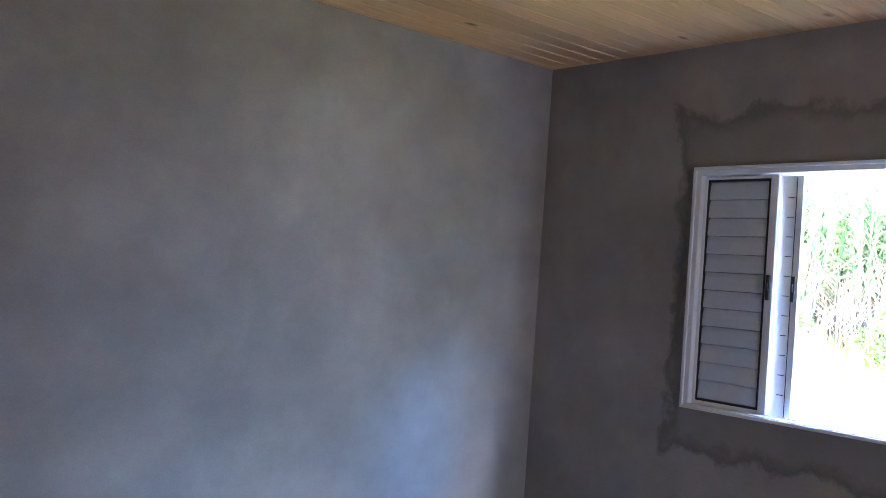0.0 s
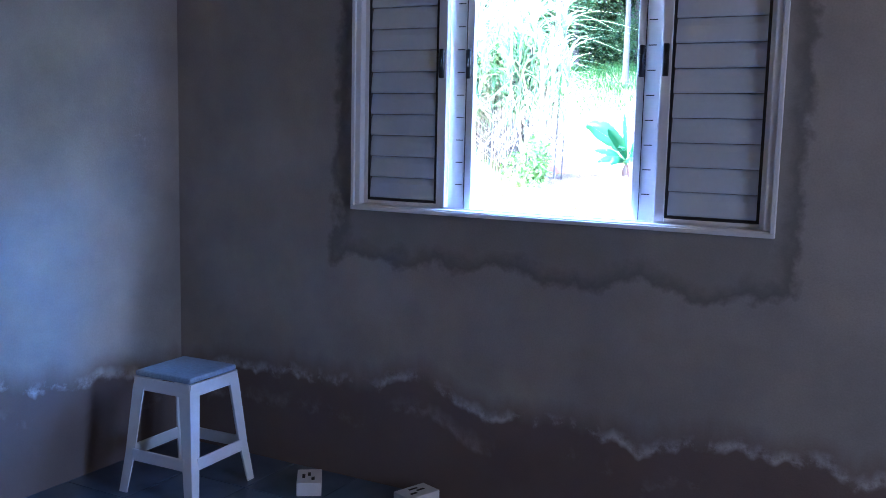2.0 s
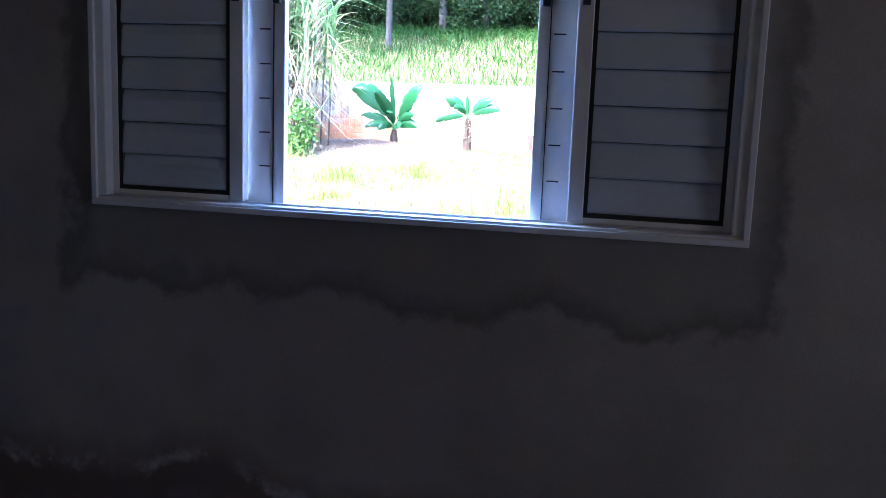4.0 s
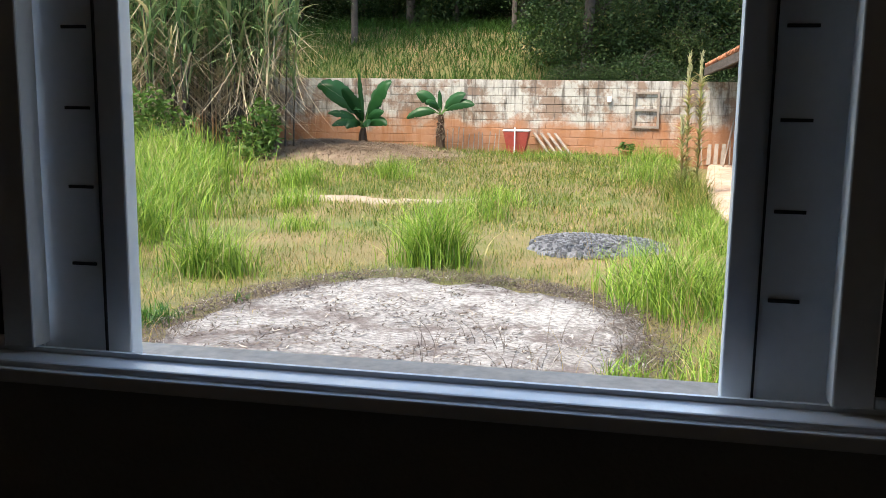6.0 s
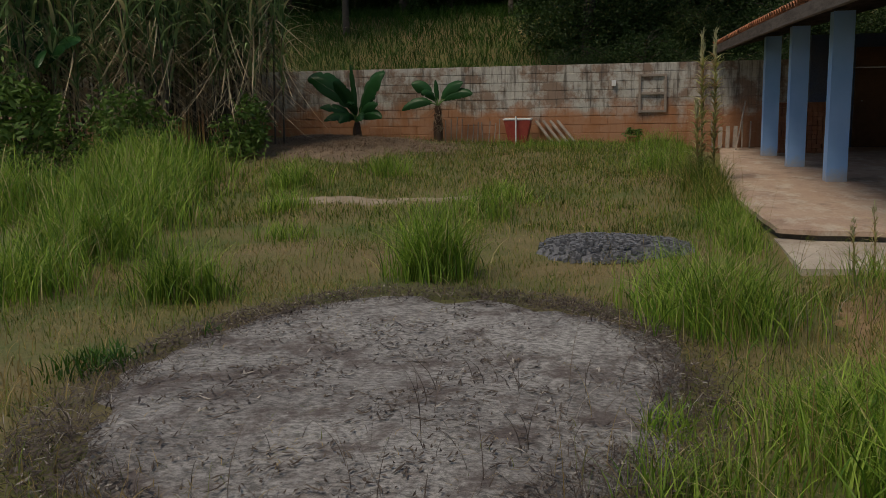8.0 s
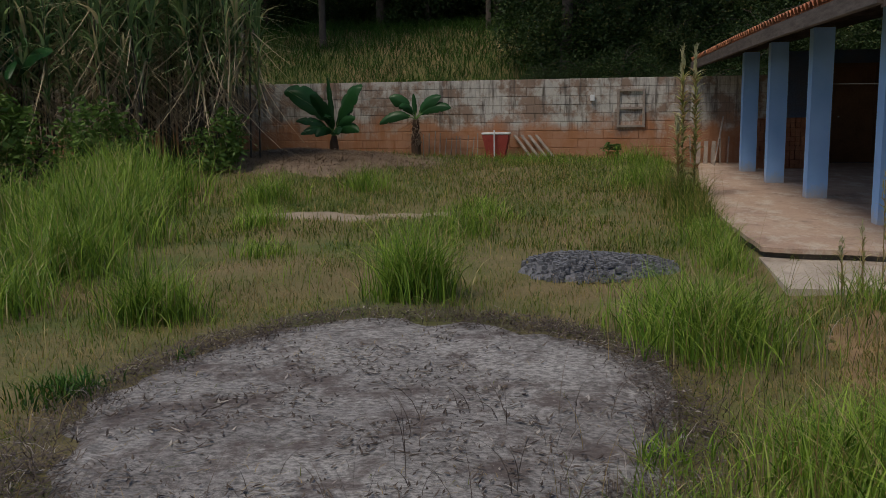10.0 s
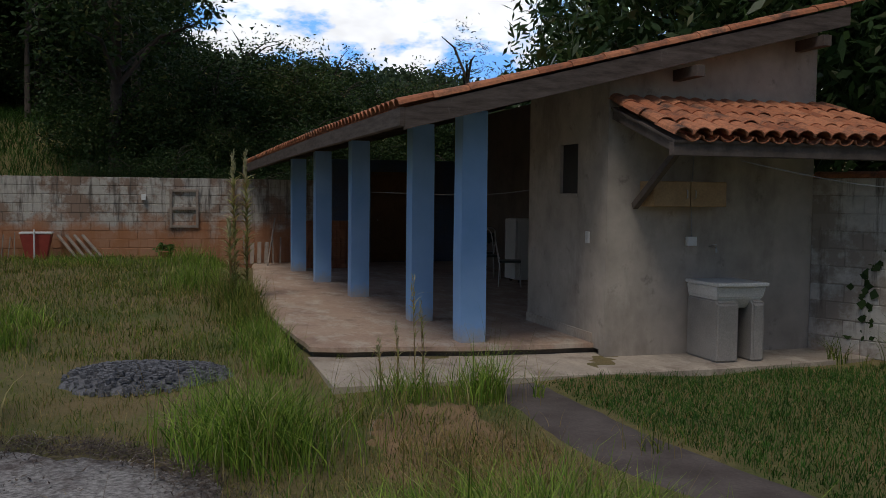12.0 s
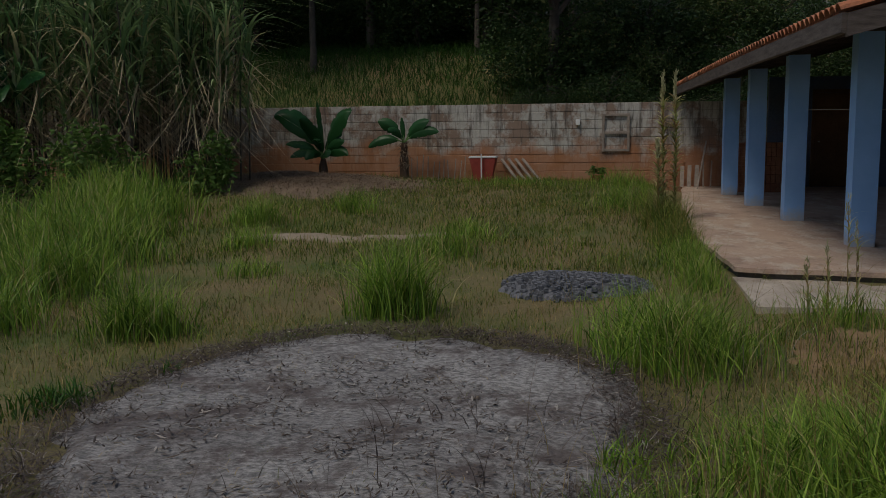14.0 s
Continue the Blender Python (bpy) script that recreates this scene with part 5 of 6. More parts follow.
def pad_distance(xy):
    return np.hypot((xy[:, 0] - 8.15) / 2.15, (xy[:, 1] - 2.5) / 1.7)


path_pts = np.array(pp)


def open_ground(xy, r):
    """Where turf may grow: not on the pad, paving, path, gravel or walls."""
    x, y = xy[:, 0], xy[:, 1]
    ok = (pad_distance(xy) + r.normal(0, 0.07, len(xy)) > 1.02) & ~((x > 11.5) & (y < -0.2)) & (x < 25.5) & (x > 3.6)
    ok &= np.hypot((x - 12.5) / 0.72, (y - 1.35) / 0.72) + r.normal(0, 0.1, len(xy)) > 1.0
    ok &= np.hypot((x - 16.0) / 0.5, (y - 5.4) / 1.0) > 0.9
    ok &= np.hypot((x - 16.3) / 0.35, (y - 3.9) / 0.7) > 0.9
    ok &= np.hypot((x - 23.0) / 2.3, (y - 7.6) / 2.9) + r.normal(0, 0.1, len(xy)) > 0.95
    d = np.min(np.hypot(x[:, None] - path_pts[None, :, 0], y[:, None] - path_pts[None, :, 1]), 1)
    ok &= d + r.normal(0, 0.05, len(xy)) > 0.40
    ok &= ~((y < -6.0 - (12.5 - x) * 0.465) & (x < 12.6))
    return ok


def patchy(xy, scale, seed):
    return 0.5 + 0.5 * np.sin(xy[:, 0] * scale + seed + 1.7 * np.sin(xy[:, 1] * scale * 0.8 + seed)) * np.cos(xy[:, 1] * scale * 1.1 - seed + np.sin(xy[:, 0] * scale * 1.3))


def turf():
    r = np.random.default_rng(11)
    for name, n, box_, hs, ws, mat, keep in (
            ("turf", 70000, (3.7, 13.5, -2.4, 7.5), (0.03, 0.11), (0.004, 0.008), M_grass, 0.55),
            ("turf", 60000, (13.5, 25.4, -0.3, 12), (0.05, 0.16), (0.008, 0.014), M_grass, 0.75),
            ("dry_turf", 42000, (3.7, 12.5, -2.3, 7.0), (0.03, 0.12), (0.004, 0.007), M_dry_grass, 0.6),
            ("turf_clumps", 5000, (4.0, 15.0, -2.2, 8.0), (0.14, 0.34), (0.005, 0.010), M_tuft, 0.35),
            ("dry_turf", 12000, (12.5, 25.0, 0.2, 10), (0.06, 0.2), (0.007, 0.012), M_dry_grass, 0.5),
            ("lawn", 70000, (5.0, 11.7, -7.6, -1.9), (0.035, 0.10), (0.006, 0.010), M_lawn, 1.1)):
        xy = scatter(r, n, *box_)
        d = patchy(xy, 1.1, 0.7 if mat is M_grass else 2.4) * 0.6 + patchy(xy, 3.3, 1.9) * 0.4
        ok = open_ground(xy, r) & (d < keep + r.uniform(-0.25, 0.25, n))
        if mat is M_lawn:
            dp = np.interp(xy[:, 0], path_pts[::-1, 0], path_pts[::-1, 1])
            ok &= xy[:, 1] < dp - 0.3
        if mat is M_dry_grass:
            ok &= (xy[:, 1] > -1.6)
        xy = xy[ok]
        k = len(xy)
        v, f = blades(r, rooted(xy), r.uniform(*hs, k) * r.choice([1.0, 1.0, 1.5], k), r.uniform(*ws, k), r.uniform(0.2, 1.0, k), 2)
        tagged(arrays(name, v, f, mat), "short uneven yard grass, green and straw-coloured" if mat is not M_lawn else "dense short green lawn beside the path", "grass", kind="stuff")


turf()


def tuft(x, y, radius, n, h, w=0.009, lean=(0.15, 0.9), mat=None, dry=0, label="bright green tuft of long grass", name="grass_tuft", ry=None):
    r = np.random.default_rng(int(x * 100 + y * 10))
    ry = ry or radius
    xy = np.stack([x + r.normal(0, 0.42, n) * radius, y + r.normal(0, 0.42, n) * ry], 1)
    keep = open_ground(xy, r) | (np.hypot(xy[:, 0] - x, xy[:, 1] - y) < radius * 0.35)
    xy = xy[keep]
    n = len(xy)
    hh = h * r.uniform(0.45, 1.1, n) * np.exp(-0.35 * ((xy[:, 0] - x) ** 2 / radius ** 2 + (xy[:, 1] - y) ** 2 / ry ** 2))
    v, f = blades(r, rooted(xy), hh, w * r.uniform(0.6, 1.3, n), r.uniform(*lean, n), 4)
    t = thing(name, on_ground(x, y), label, "grass")
    tagged(arrays("grass", v - np.array(t.location), f, mat or M_tuft, t), kind="stuff")
    if dry:
        xy = np.stack([x + r.normal(0, 0.5, dry) * radius, y + r.normal(0, 0.5, dry) * ry], 1)
        v, f = blades(r, rooted(xy), h * r.uniform(0.7, 1.5, dry), 0.0045, r.uniform(0.1, 0.8, dry), 5)
        tagged(arrays("dry_grass", v - np.array(t.location), f, M_dry_grass, t, "thin straw-coloured stalks"), kind="stuff")
    return t


tuft(10.95, 2.88, 0.4, 950, 0.85, w=0.012, lean=(0.1, 0.9), dry=15)
tuft(10.0, 4.76, 0.42, 700, 0.66, w=0.011, lean=(0.1, 0.9), dry=20)
tuft(9.69, 0.63, 0.85, 1500, 0.72, w=0.010, mat=M_tuft, dry=60, label="spreading tuft of long green grass", ry=0.7)
tuft(7.45, 0.15, 0.7, 1100, 0.5, w=0.010, dry=160, label="tall bright grass before the path", ry=0.6)
tuft(7.0, -0.35, 0.8, 2200, 0.75, w=0.011, dry=60, label="tall bright grass below the window", ry=0.8)
tuft(6.9, 0.95, 0.5, 420, 0.34, dry=60, label="low green grass at the pad's edge")
tuft(7.6, 1.0, 0.32, 260, 0.26, w=0.012, label="low green weed at the pad's edge")
tuft(8.2, 4.35, 0.34, 300, 0.2, w=0.014, mat=M_lawn, label="low leafy dark green weed")
tuft(8.9, 3.95, 0.16, 110, 0.16, w=0.014, mat=M_lawn, label="small leafy dark green weed")
tuft(10.95, -0.75, 0.45, 260, 0.5, mat=M_tuft, dry=40, label="ragged weeds before the paving")
tuft(10.95, -1.5, 0.42, 420, 0.62, mat=M_tuft, dry=40, label="ragged weeds before the paving")
tuft(10.3, -0.35, 0.5, 120, 0.36, mat=M_grass, dry=60, label="ragged weeds before the paving")
tuft(9.3, -0.9, 0.9, 900, 0.15, mat=M_dry_grass, dry=160, label="patch of dry seeding grass", ry=0.8)
tuft(8.8, -0.5, 0.8, 350, 0.18, mat=M_dry_grass, dry=240, label="patch of dry seeding grass", ry=0.7)
tuft(12.6, 0.15, 0.5, 450, 0.42, mat=M_tuft, dry=20, label="grass along the slab edge", ry=0.3)
tuft(14.2, 0.12, 1.0, 900, 0.45, mat=M_tuft, dry=40, label="grass along the slab edge", ry=0.35)
tuft(15.9, 0.12, 1.0, 800, 0.5, mat=M_grass, dry=40, label="grass along the slab edge", ry=0.35)
tuft(17.4, 0.15, 0.9, 900, 0.75, mat=M_grass, dry=60, label="weeds round the tall flower stalks", ry=0.5)
tuft(20.0, 0.7, 1.3, 700, 0.6, mat=M_tuft, dry=30, label="long grass near the far wall", ry=0.7)
for k in range(9):
    tuft(13.0 + 0.02 * k, -0.55 - 0.29 * k, 0.16, 26, 0.16, mat=M_grass, label="small grass tuft in the slab joint")
tuft(23.5, 0.6, 1.0, 600, 0.6, mat=M_tuft, label="long grass at the foot of the far wall", ry=1.0)
tuft(23.9, 3.0, 0.6, 700, 0.4, mat=M_tuft, label="long grass at the foot of the far wall", ry=1.6)
tuft(11.6, 6.6, 0.9, 1100, 0.92, w=0.014, dry=50, label="tall green grass at the yard's edge", ry=0.8)
tuft(10.0, 6.2, 0.7, 700, 0.69, w=0.013, dry=40, label="tall green grass at the yard's edge", ry=0.7)
tuft(13.6, 7.4, 1.1, 1200, 1.09, w=0.016, dry=60, label="tall green grass at the yard's edge", ry=1.0)
tuft(15.8, 8.4, 1.3, 1300, 1.21, w=0.018, dry=50, label="tall green grass at the yard's edge", ry=1.2)
tuft(18.0, 9.4, 1.4, 1400, 1.26, w=0.020, dry=50, label="tall green grass before the cane", ry=1.4)
tuft(14.5, 10.0, 1.5, 1200, 1.26, w=0.020, dry=40, label="tall green grass before the cane", ry=1.4)
tuft(17.5, 6.6, 0.7, 500, 0.7, w=0.013, dry=20, ry=0.6)
tuft(15.2, 5.9, 0.5, 300, 0.5, w=0.012, dry=15)
tuft(19.0, 5.4, 0.6, 380, 0.6, w=0.013, dry=20)
tuft(14.8, 3.1, 0.6, 420, 0.55, w=0.011, dry=30, label="seeding green grass tuft")
tuft(16.0, 3.0, 0.6, 380, 0.5, w=0.011, dry=30, label="seeding green grass tuft")
tuft(13.0, 5.0, 0.5, 240, 0.35, w=0.010, dry=20)
tuft(5.9, 4.2, 0.9, 600, 0.32, mat=M_dry_grass, dry=90, label="patch of dry seeding grass", ry=0.8)
tuft(6.2, 3.1, 0.5, 300, 0.22, mat=M_dry_grass, dry=60, label="patch of dry seeding grass")
tuft(7.4, 4.9, 0.8, 400, 0.3, mat=M_dry_grass, dry=60, label="patch of dry seeding grass")
tuft(11.2, -6.4, 0.5, 420, 0.75, mat=M_grass, dry=10, label="tall grass at the foot of the wall", ry=0.35)
tuft(11.75, -5.75, 0.3, 200, 0.45, mat=M_grass, label="tall grass at the foot of the wall")
tuft(10.2, -5.6, 0.25, 120, 0.35, mat=M_lawn, label="small tuft in the lawn")
tuft(10.4, -7.0, 0.6, 300, 0.4, mat=M_grass, label="tall grass at the foot of the wall")
tuft(9.0, -2.0, 0.35, 120, 0.3, mat=M_grass, dry=10, label="small tuft at the path's edge")


def seed_stalk(x, y, h, label):
    """A tall plant with whorls of narrow leaves and a pale plume."""
    r = np.random.default_rng(int(x * 31 + y * 7 + h * 100) % 9999)
    s = thing("tall_flower_stalk", on_ground(x, y), label, "plant")
    bm = bmesh.new()
    tube(bm, [(0, 0, -0.05), (0.02, 0.01, h * 0.5), (0.0, 0.03, h)], [0.005 * h, 0.004 * h, 0.002 * h], 6)
    part("stem", bm, M_dry_grass, s)
    n = int(64 * h) if h > 1 else 26
    z = r.uniform(0.12, 0.86, n) * h
    roots = np.stack([np.zeros(n), 0.03 * (z / h) ** 2, z], 1)
    v, f = blades(r, roots, 0.27 if h > 1 else 0.15, 0.036 if h > 1 else 0.014, r.uniform(0.6, 1.25, n), 4)
    tagged(arrays("leaves", v, f, M_stalk, s, "yellow-green narrow leaves"), kind="stuff")
    n = 90 if h > 1 else 26
    z = r.uniform(0.84, 1.06, n) * h
    v, f = blades(r, np.stack([r.normal(0, 0.012, n), 0.03 + r.normal(0, 0.012, n), z], 1), 0.11 if h > 1 else 0.06, 0.022 if h > 1 else 0.009, r.uniform(0.1, 0.6, n), 2)
    tagged(arrays("plume", v, f, M_seed, s, "pale seed plume"), kind="stuff")


M_stalk = leafy("yellowing_leaf", (0.30, 0.32, 0.10), (0.58, 0.56, 0.26), (0.45, 0.33, 0.17), 0.3)
seed_stalk(18.0, 0.17, 2.15, "tall flowering weed with yellowing leaves and pale plume")
seed_stalk(18.05, -0.02, 2.2, "tall flowering weed with yellowing leaves and pale plume")
seed_stalk(17.7, 0.25, 1.2, "shorter flowering weed with yellowing leaves")
seed_stalk(11.3, -1.0, 0.75, "thin weed with a pale seed head")
tuft(11.05, -1.5, 0.22, 130, 0.6, mat=M_tuft)
tuft(10.95, -1.95, 0.18, 80, 0.5, mat=M_tuft)
seed_stalk(11.2, -0.9, 0.98, "leafy green weed standing at the slab's edge")
seed_stalk(11.2, -0.75, 0.6, "thin weed with a pale seed head")
seed_stalk(11.0, -0.55, 0.5, "thin weed with a pale seed head")


def straw_stalks():
    """Thin dark curved grass stems leaning over the pad."""
    r = np.random.default_rng(5)
    xy = np.concatenate([scatter(r, 130, 6.3, 8.3, 0.6, 2.3), scatter(r, 60, 5.2, 7.2, 2.2, 4.4), scatter(r, 100, 8.0, 10.0, -1.2, 0.6)])
    v, f = blades(r, rooted(xy), r.uniform(0.25, 0.62, len(xy)), 0.0042, r.uniform(0.3, 1.2, len(xy)), 6)
    tagged(arrays("grass_stems", v, f, M_litter), "thin dark grass stems leaning over the pad", "grass", kind="stuff")


straw_stalks()


def litter():
    r = np.random.default_rng(8)
    n = 15000
    a, q = r.uniform(0, 2 * np.pi, n), np.sqrt(r.uniform(0.02, 1.1, n))
    q = np.where(r.uniform(0, 1, n) < 0.55, r.uniform(0.85, 1.08, n), q)
    xy = np.stack([8.15 + 2.15 * q * np.cos(a), 2.5 + 1.7 * q * np.sin(a)], 1)
    xy = xy[patchy(xy, 2.3, 0.9) * patchy(xy, 5.7, 2.1) + r.uniform(-0.18, 0.18, n) > 0.22]
    n = len(xy)
    z = ground_height(xy[:, 0], xy[:, 1]) + 0.045
    d = r.uniform(0, 2 * np.pi, n)
    ln, wd = r.uniform(0.01, 0.05, n) * r.choice([1, 1, 1, 2.2], n), r.uniform(0.002, 0.009, n)
    dx, dy = np.cos(d), np.sin(d)
    tip = r.uniform(-0.004, 0.02, n)
    p = np.stack([np.column_stack([xy[:, 0] - dx * ln / 2, xy[:, 1] - dy * ln / 2, z]), np.column_stack([xy[:, 0] - dy * wd, xy[:, 1] + dx * wd, z + 0.004]),
                  np.column_stack([xy[:, 0] + dx * ln / 2, xy[:, 1] + dy * ln / 2, z + tip]), np.column_stack([xy[:, 0] + dy * wd, xy[:, 1] - dx * wd, z + 0.002])], 1)
    tagged(arrays("leaf_litter", p.reshape(-1, 3), np.arange(4 * n).reshape(n, 4), M_litter), "dry leaves and straw scattered on the pad", "leaf litter", kind="stuff")
    tagged(blob("straw_mound", 22.7, 7.3, 1.8, 2.5, 0.3, 12.3, 0.0, M_mound), "low mound of dry straw and earth", "mound", kind="stuff")
    # dead roots and straw along the pad's ragged rim
    n = 6500
    a, q = r.uniform(0, 2 * np.pi, n), r.normal(0.97, 0.08, n)
    xy = np.stack([8.15 + 2.15 * q * np.cos(a), 2.5 + 1.7 * q * np.sin(a)], 1)
    v, f = blades(r, rooted(xy, 0.02), r.uniform(0.03, 0.12, n), r.uniform(0.003, 0.009, n), r.uniform(0.8, 3.0, n), 2)
    tagged(arrays("rim_straw", v, f, M_litter), "dark dead roots and straw along the pad's rim", "straw", kind="stuff")
    xy = scatter(r, 2600, 6.0, 10.3, 0.7, 4.4)
    xy = xy[(pad_distance(xy) < 0.98) & (patchy(xy, 3.1, 0.4) * patchy(xy, 7.3, 1.4) > 0.36)]
    v, f = blades(r, rooted(xy, 0.02), r.uniform(0.02, 0.09, len(xy)), 0.005, r.uniform(0.5, 2.0, len(xy)), 2)
    tagged(arrays("sparse_grass", v, f, M_dry_grass), "sparse dry grass in cracks of the pad", "grass", kind="stuff")
    n = 9000
    xy = np.stack([22.7 + r.normal(0, 1.0, n), 7.4 + r.normal(0, 1.5, n)], 1)
    v, f = blades(r, rooted(xy, 0.0), r.uniform(0.05, 0.14, n), 0.02, r.uniform(1.2, 3.0, n), 2)
    tagged(arrays("straw_heap", v, f, M_straw), "heap of dry straw and cut grass", "straw", kind="stuff")
    n = 900
    a, q = r.uniform(0, 2 * np.pi, n), np.sqrt(r.uniform(0, 1, n))
    cube = np.array([(x, y, z) for x in (-1, 1) for y in (-1, 1) for z in (-1, 1)], dtype=float)
    sides = np.array([(0, 1, 3, 2), (4, 6, 7, 5), (0, 4, 5, 1), (2, 3, 7, 6), (1, 5, 7, 3), (0, 2, 6, 4)])
    x, y = 12.5 + 0.75 * q * np.cos(a), 1.35 + 0.75 * q * np.sin(a)
    c = np.column_stack([x, y, ground_height(x, y) + 0.02 + 0.10 * (1 - q ** 3)])
    v = c[:, None, :] + (cube[None] * r.uniform(0.6, 1.2, (n, 8, 3))) * r.uniform(0.010, 0.024, (n, 1, 1))
    tagged(arrays("gravel_stones", v.reshape(-1, 3), (sides[None] + 8 * np.arange(n)[:, None, None]).reshape(-1, 4), M_gravel), "loose crushed blue-grey gravel stones", "gravel", kind="stuff")


litter()


def cane_clump(x, y, radius, stems, h, seed, ry=None):
    r = np.random.default_rng(seed)
    ry = ry or radius
    c = thing("sugarcane_clump", on_ground(x, y), "tall sugarcane clump with green and dead hanging leaves", "sugarcane", "cane along the yard")
    bm = bmesh.new()
    live, dead = [], []
    for _ in range(stems):
        px, py = r.normal(0, 0.45) * radius, r.normal(0, 0.45) * ry
        hh = h * r.uniform(0.6, 1.05)
        lx, ly = r.normal(0, 0.07, 2) * hh
        tube(bm, [(px, py, -0.1), (px + lx * 0.4, py + ly * 0.4, hh * 0.5), (px + lx, py + ly, hh)], [0.022, 0.018, 0.008], 5, cap=False)
        for _ in range(24):
            q = r.uniform(0.35, 1.0)
            live.append((px + lx * q, py + ly * q, hh * q))
        for _ in range(17):
            q = r.uniform(0.25, 0.65)
            dead.append((px + lx * q, py + ly * q, hh * q))
    tagged(part("cane", bm, M_bark, c), kind="stuff")
    n = len(live)
    v, f = blades(r, np.array(live), r.uniform(0.9, 2.0, n), r.uniform(0.06, 0.11, n), r.uniform(0.35, 1.3, n), 8, 1.35)
    tagged(arrays("leaves", v, f, M_cane, c), kind="stuff")
    n = len(dead)
    v, f = blades(r, np.array(dead), r.uniform(0.8, 1.8, n), r.uniform(0.03, 0.06, n), r.uniform(0.5, 1.2, n), 8, 3.0)
    keep = np.asarray(v)
    keep[:, 2] = np.maximum(keep[:, 2], 0.02)
    tagged(arrays("dead_leaves", keep, f, M_cane_dry, c, "pale dead leaves hanging in a skirt"), kind="stuff")


cane_clump(22.2, 9.6, 0.9, 30, 4.6, 1, 0.9)
cane_clump(21.4, 11.4, 1.2, 34, 5.2, 2, 1.0)
cane_clump(21.0, 13.4, 1.2, 34, 5.2, 3, 1.1)
cane_clump(20.2, 15.4, 1.3, 32, 5.0, 4, 1.2)
cane_clump(23.8, 11.6, 1.0, 28, 5.6, 5, 1.2)
cane_clump(23.6, 14.6, 1.2, 28, 5.6, 6, 1.5)


def banana(x, y, trunk, leaves, seed, label):
    """A pseudostem with arching blades; each leaf is given by its tip from the crown, its arch and its width."""
    r = random.Random(seed)
    b = thing("banana_plant", on_ground(x, y), label, "banana plant")
    bm = bmesh.new()
    tube(bm, [(0, 0, -0.05), (0.02, 0.02, trunk * 0.5), (0, 0, trunk)], [0.12, 0.10, 0.06], 10)
    stem = part("trunk", bm, M_straw, b)
    if trunk > 0.5:
        g = np.random.default_rng(seed)
        n = 90
        a = g.uniform(0, 6.28, n)
        v, f = blades(g, np.stack([0.09 * np.cos(a), 0.09 * np.sin(a), g.uniform(0.2, trunk, n)], 1), g.uniform(0.15, 0.4, n), 0.04, g.uniform(0.5, 1.1, n), 5, 3.0)
        v[:, 2] = np.maximum(v[:, 2], 0.0)
        tagged(arrays("dead_sheaths", v, f, M_straw, stem, "shaggy dry leaf sheaths"), kind="stuff")
    crown = Vector((0, 0, trunk))
    for tip, arch, wide in leaves:
        tip = crown + Vector(tip)
        control = (crown + tip) / 2 + Z * arch
        facing = Vector((-0.85, r.uniform(-0.35, 0.35), r.uniform(0.25, 0.7))).normalized()
        n = 26
        bm = bmesh.new()
        rib, rows = [], []
        for i in range(n + 1):
            q = i / n
            c = crown * (1 - q) ** 2 + control * 2 * q * (1 - q) + tip * q * q
            d = ((control - crown) * (1 - q) + (tip - control) * q).normalized()
            side = d.cross(facing).normalized()
            up = side.cross(d)
            u = max(0.0, (q - 0.16) / 0.84)
            w = wide * (math.sin(math.pi * min(1.0, u * 0.97 + 0.02)) ** 0.6) if q > 0.16 else 0.03
            torn = [1.0 - (r.uniform(0.1, 0.3) if r.random() < 0.16 and q > 0.2 else r.uniform(0, 0.05)) for _ in range(2)]
            rib.append(c - up * 0.004)
            rows.append([bm.verts.new(c + side * w * m * torn[m > 0] + up * (0.30 * w * (abs(m) - 0.5) ** 2 - 0.10 * w * (abs(m) > 0.4)) - Z * 0.08 * w * abs(m)) for m in (-0.5, -0.3, -0.1, 0.0, 0.1, 0.3, 0.5)])
        for p, t in zip(rows, rows[1:]):
            for m in range(6):
                bm.faces.new((p[m], p[m + 1], t[m + 1], t[m]))
        leaf = part("leaf", bm, M_banana, b, smooth=True)
        part("midrib", tube(bmesh.new(), rib, [0.016 * (1 - 0.85 * i / n) for i in range(n + 1)], 5), M_midrib, leaf, "pale green midrib")


banana(24.5, 7.6, 0.35, [((-0.1, 1.15, 1.0), 0.75, 0.60), ((-0.15, -0.75, 1.1), 0.6, 0.56), ((0.0, 0.12, 1.35), 0.0, 0.14), ((-0.3, 0.45, 0.95), 0.3, 0.34),
                         ((-0.35, 0.7, 0.05), 0.3, 0.28), ((-0.35, -0.7, 0.1), 0.3, 0.28), ((-0.45, 0.3, 0.0), 0.3, 0.26), ((-0.5, -0.25, 0.05), 0.3, 0.26),
                         ((-0.3, -0.6, 0.4), 0.25, 0.26), ((-0.4, 0.1, 0.45), 0.3, 0.28), ((-0.2, 0.85, 0.35), 0.3, 0.26), ((0.3, -0.4, 0.7), 0.3, 0.3)], 21, "large banana plant with dark green leaves at the wall")
banana(25.0, 5.75, 0.85, [((-0.05, 0.62, 0.52), 0.25, 0.32), ((-0.1, 0.85, -0.1), 0.3, 0.26), ((-0.05, -0.62, 0.52), 0.25, 0.32), ((-0.1, -0.85, 0.25), 0.3, 0.28),
                          ((0.0, 0.05, 0.6), 0.0, 0.12), ((-0.35, 0.3, 0.3), 0.25, 0.22)], 22, "young banana plant with shaggy trunk at the wall")
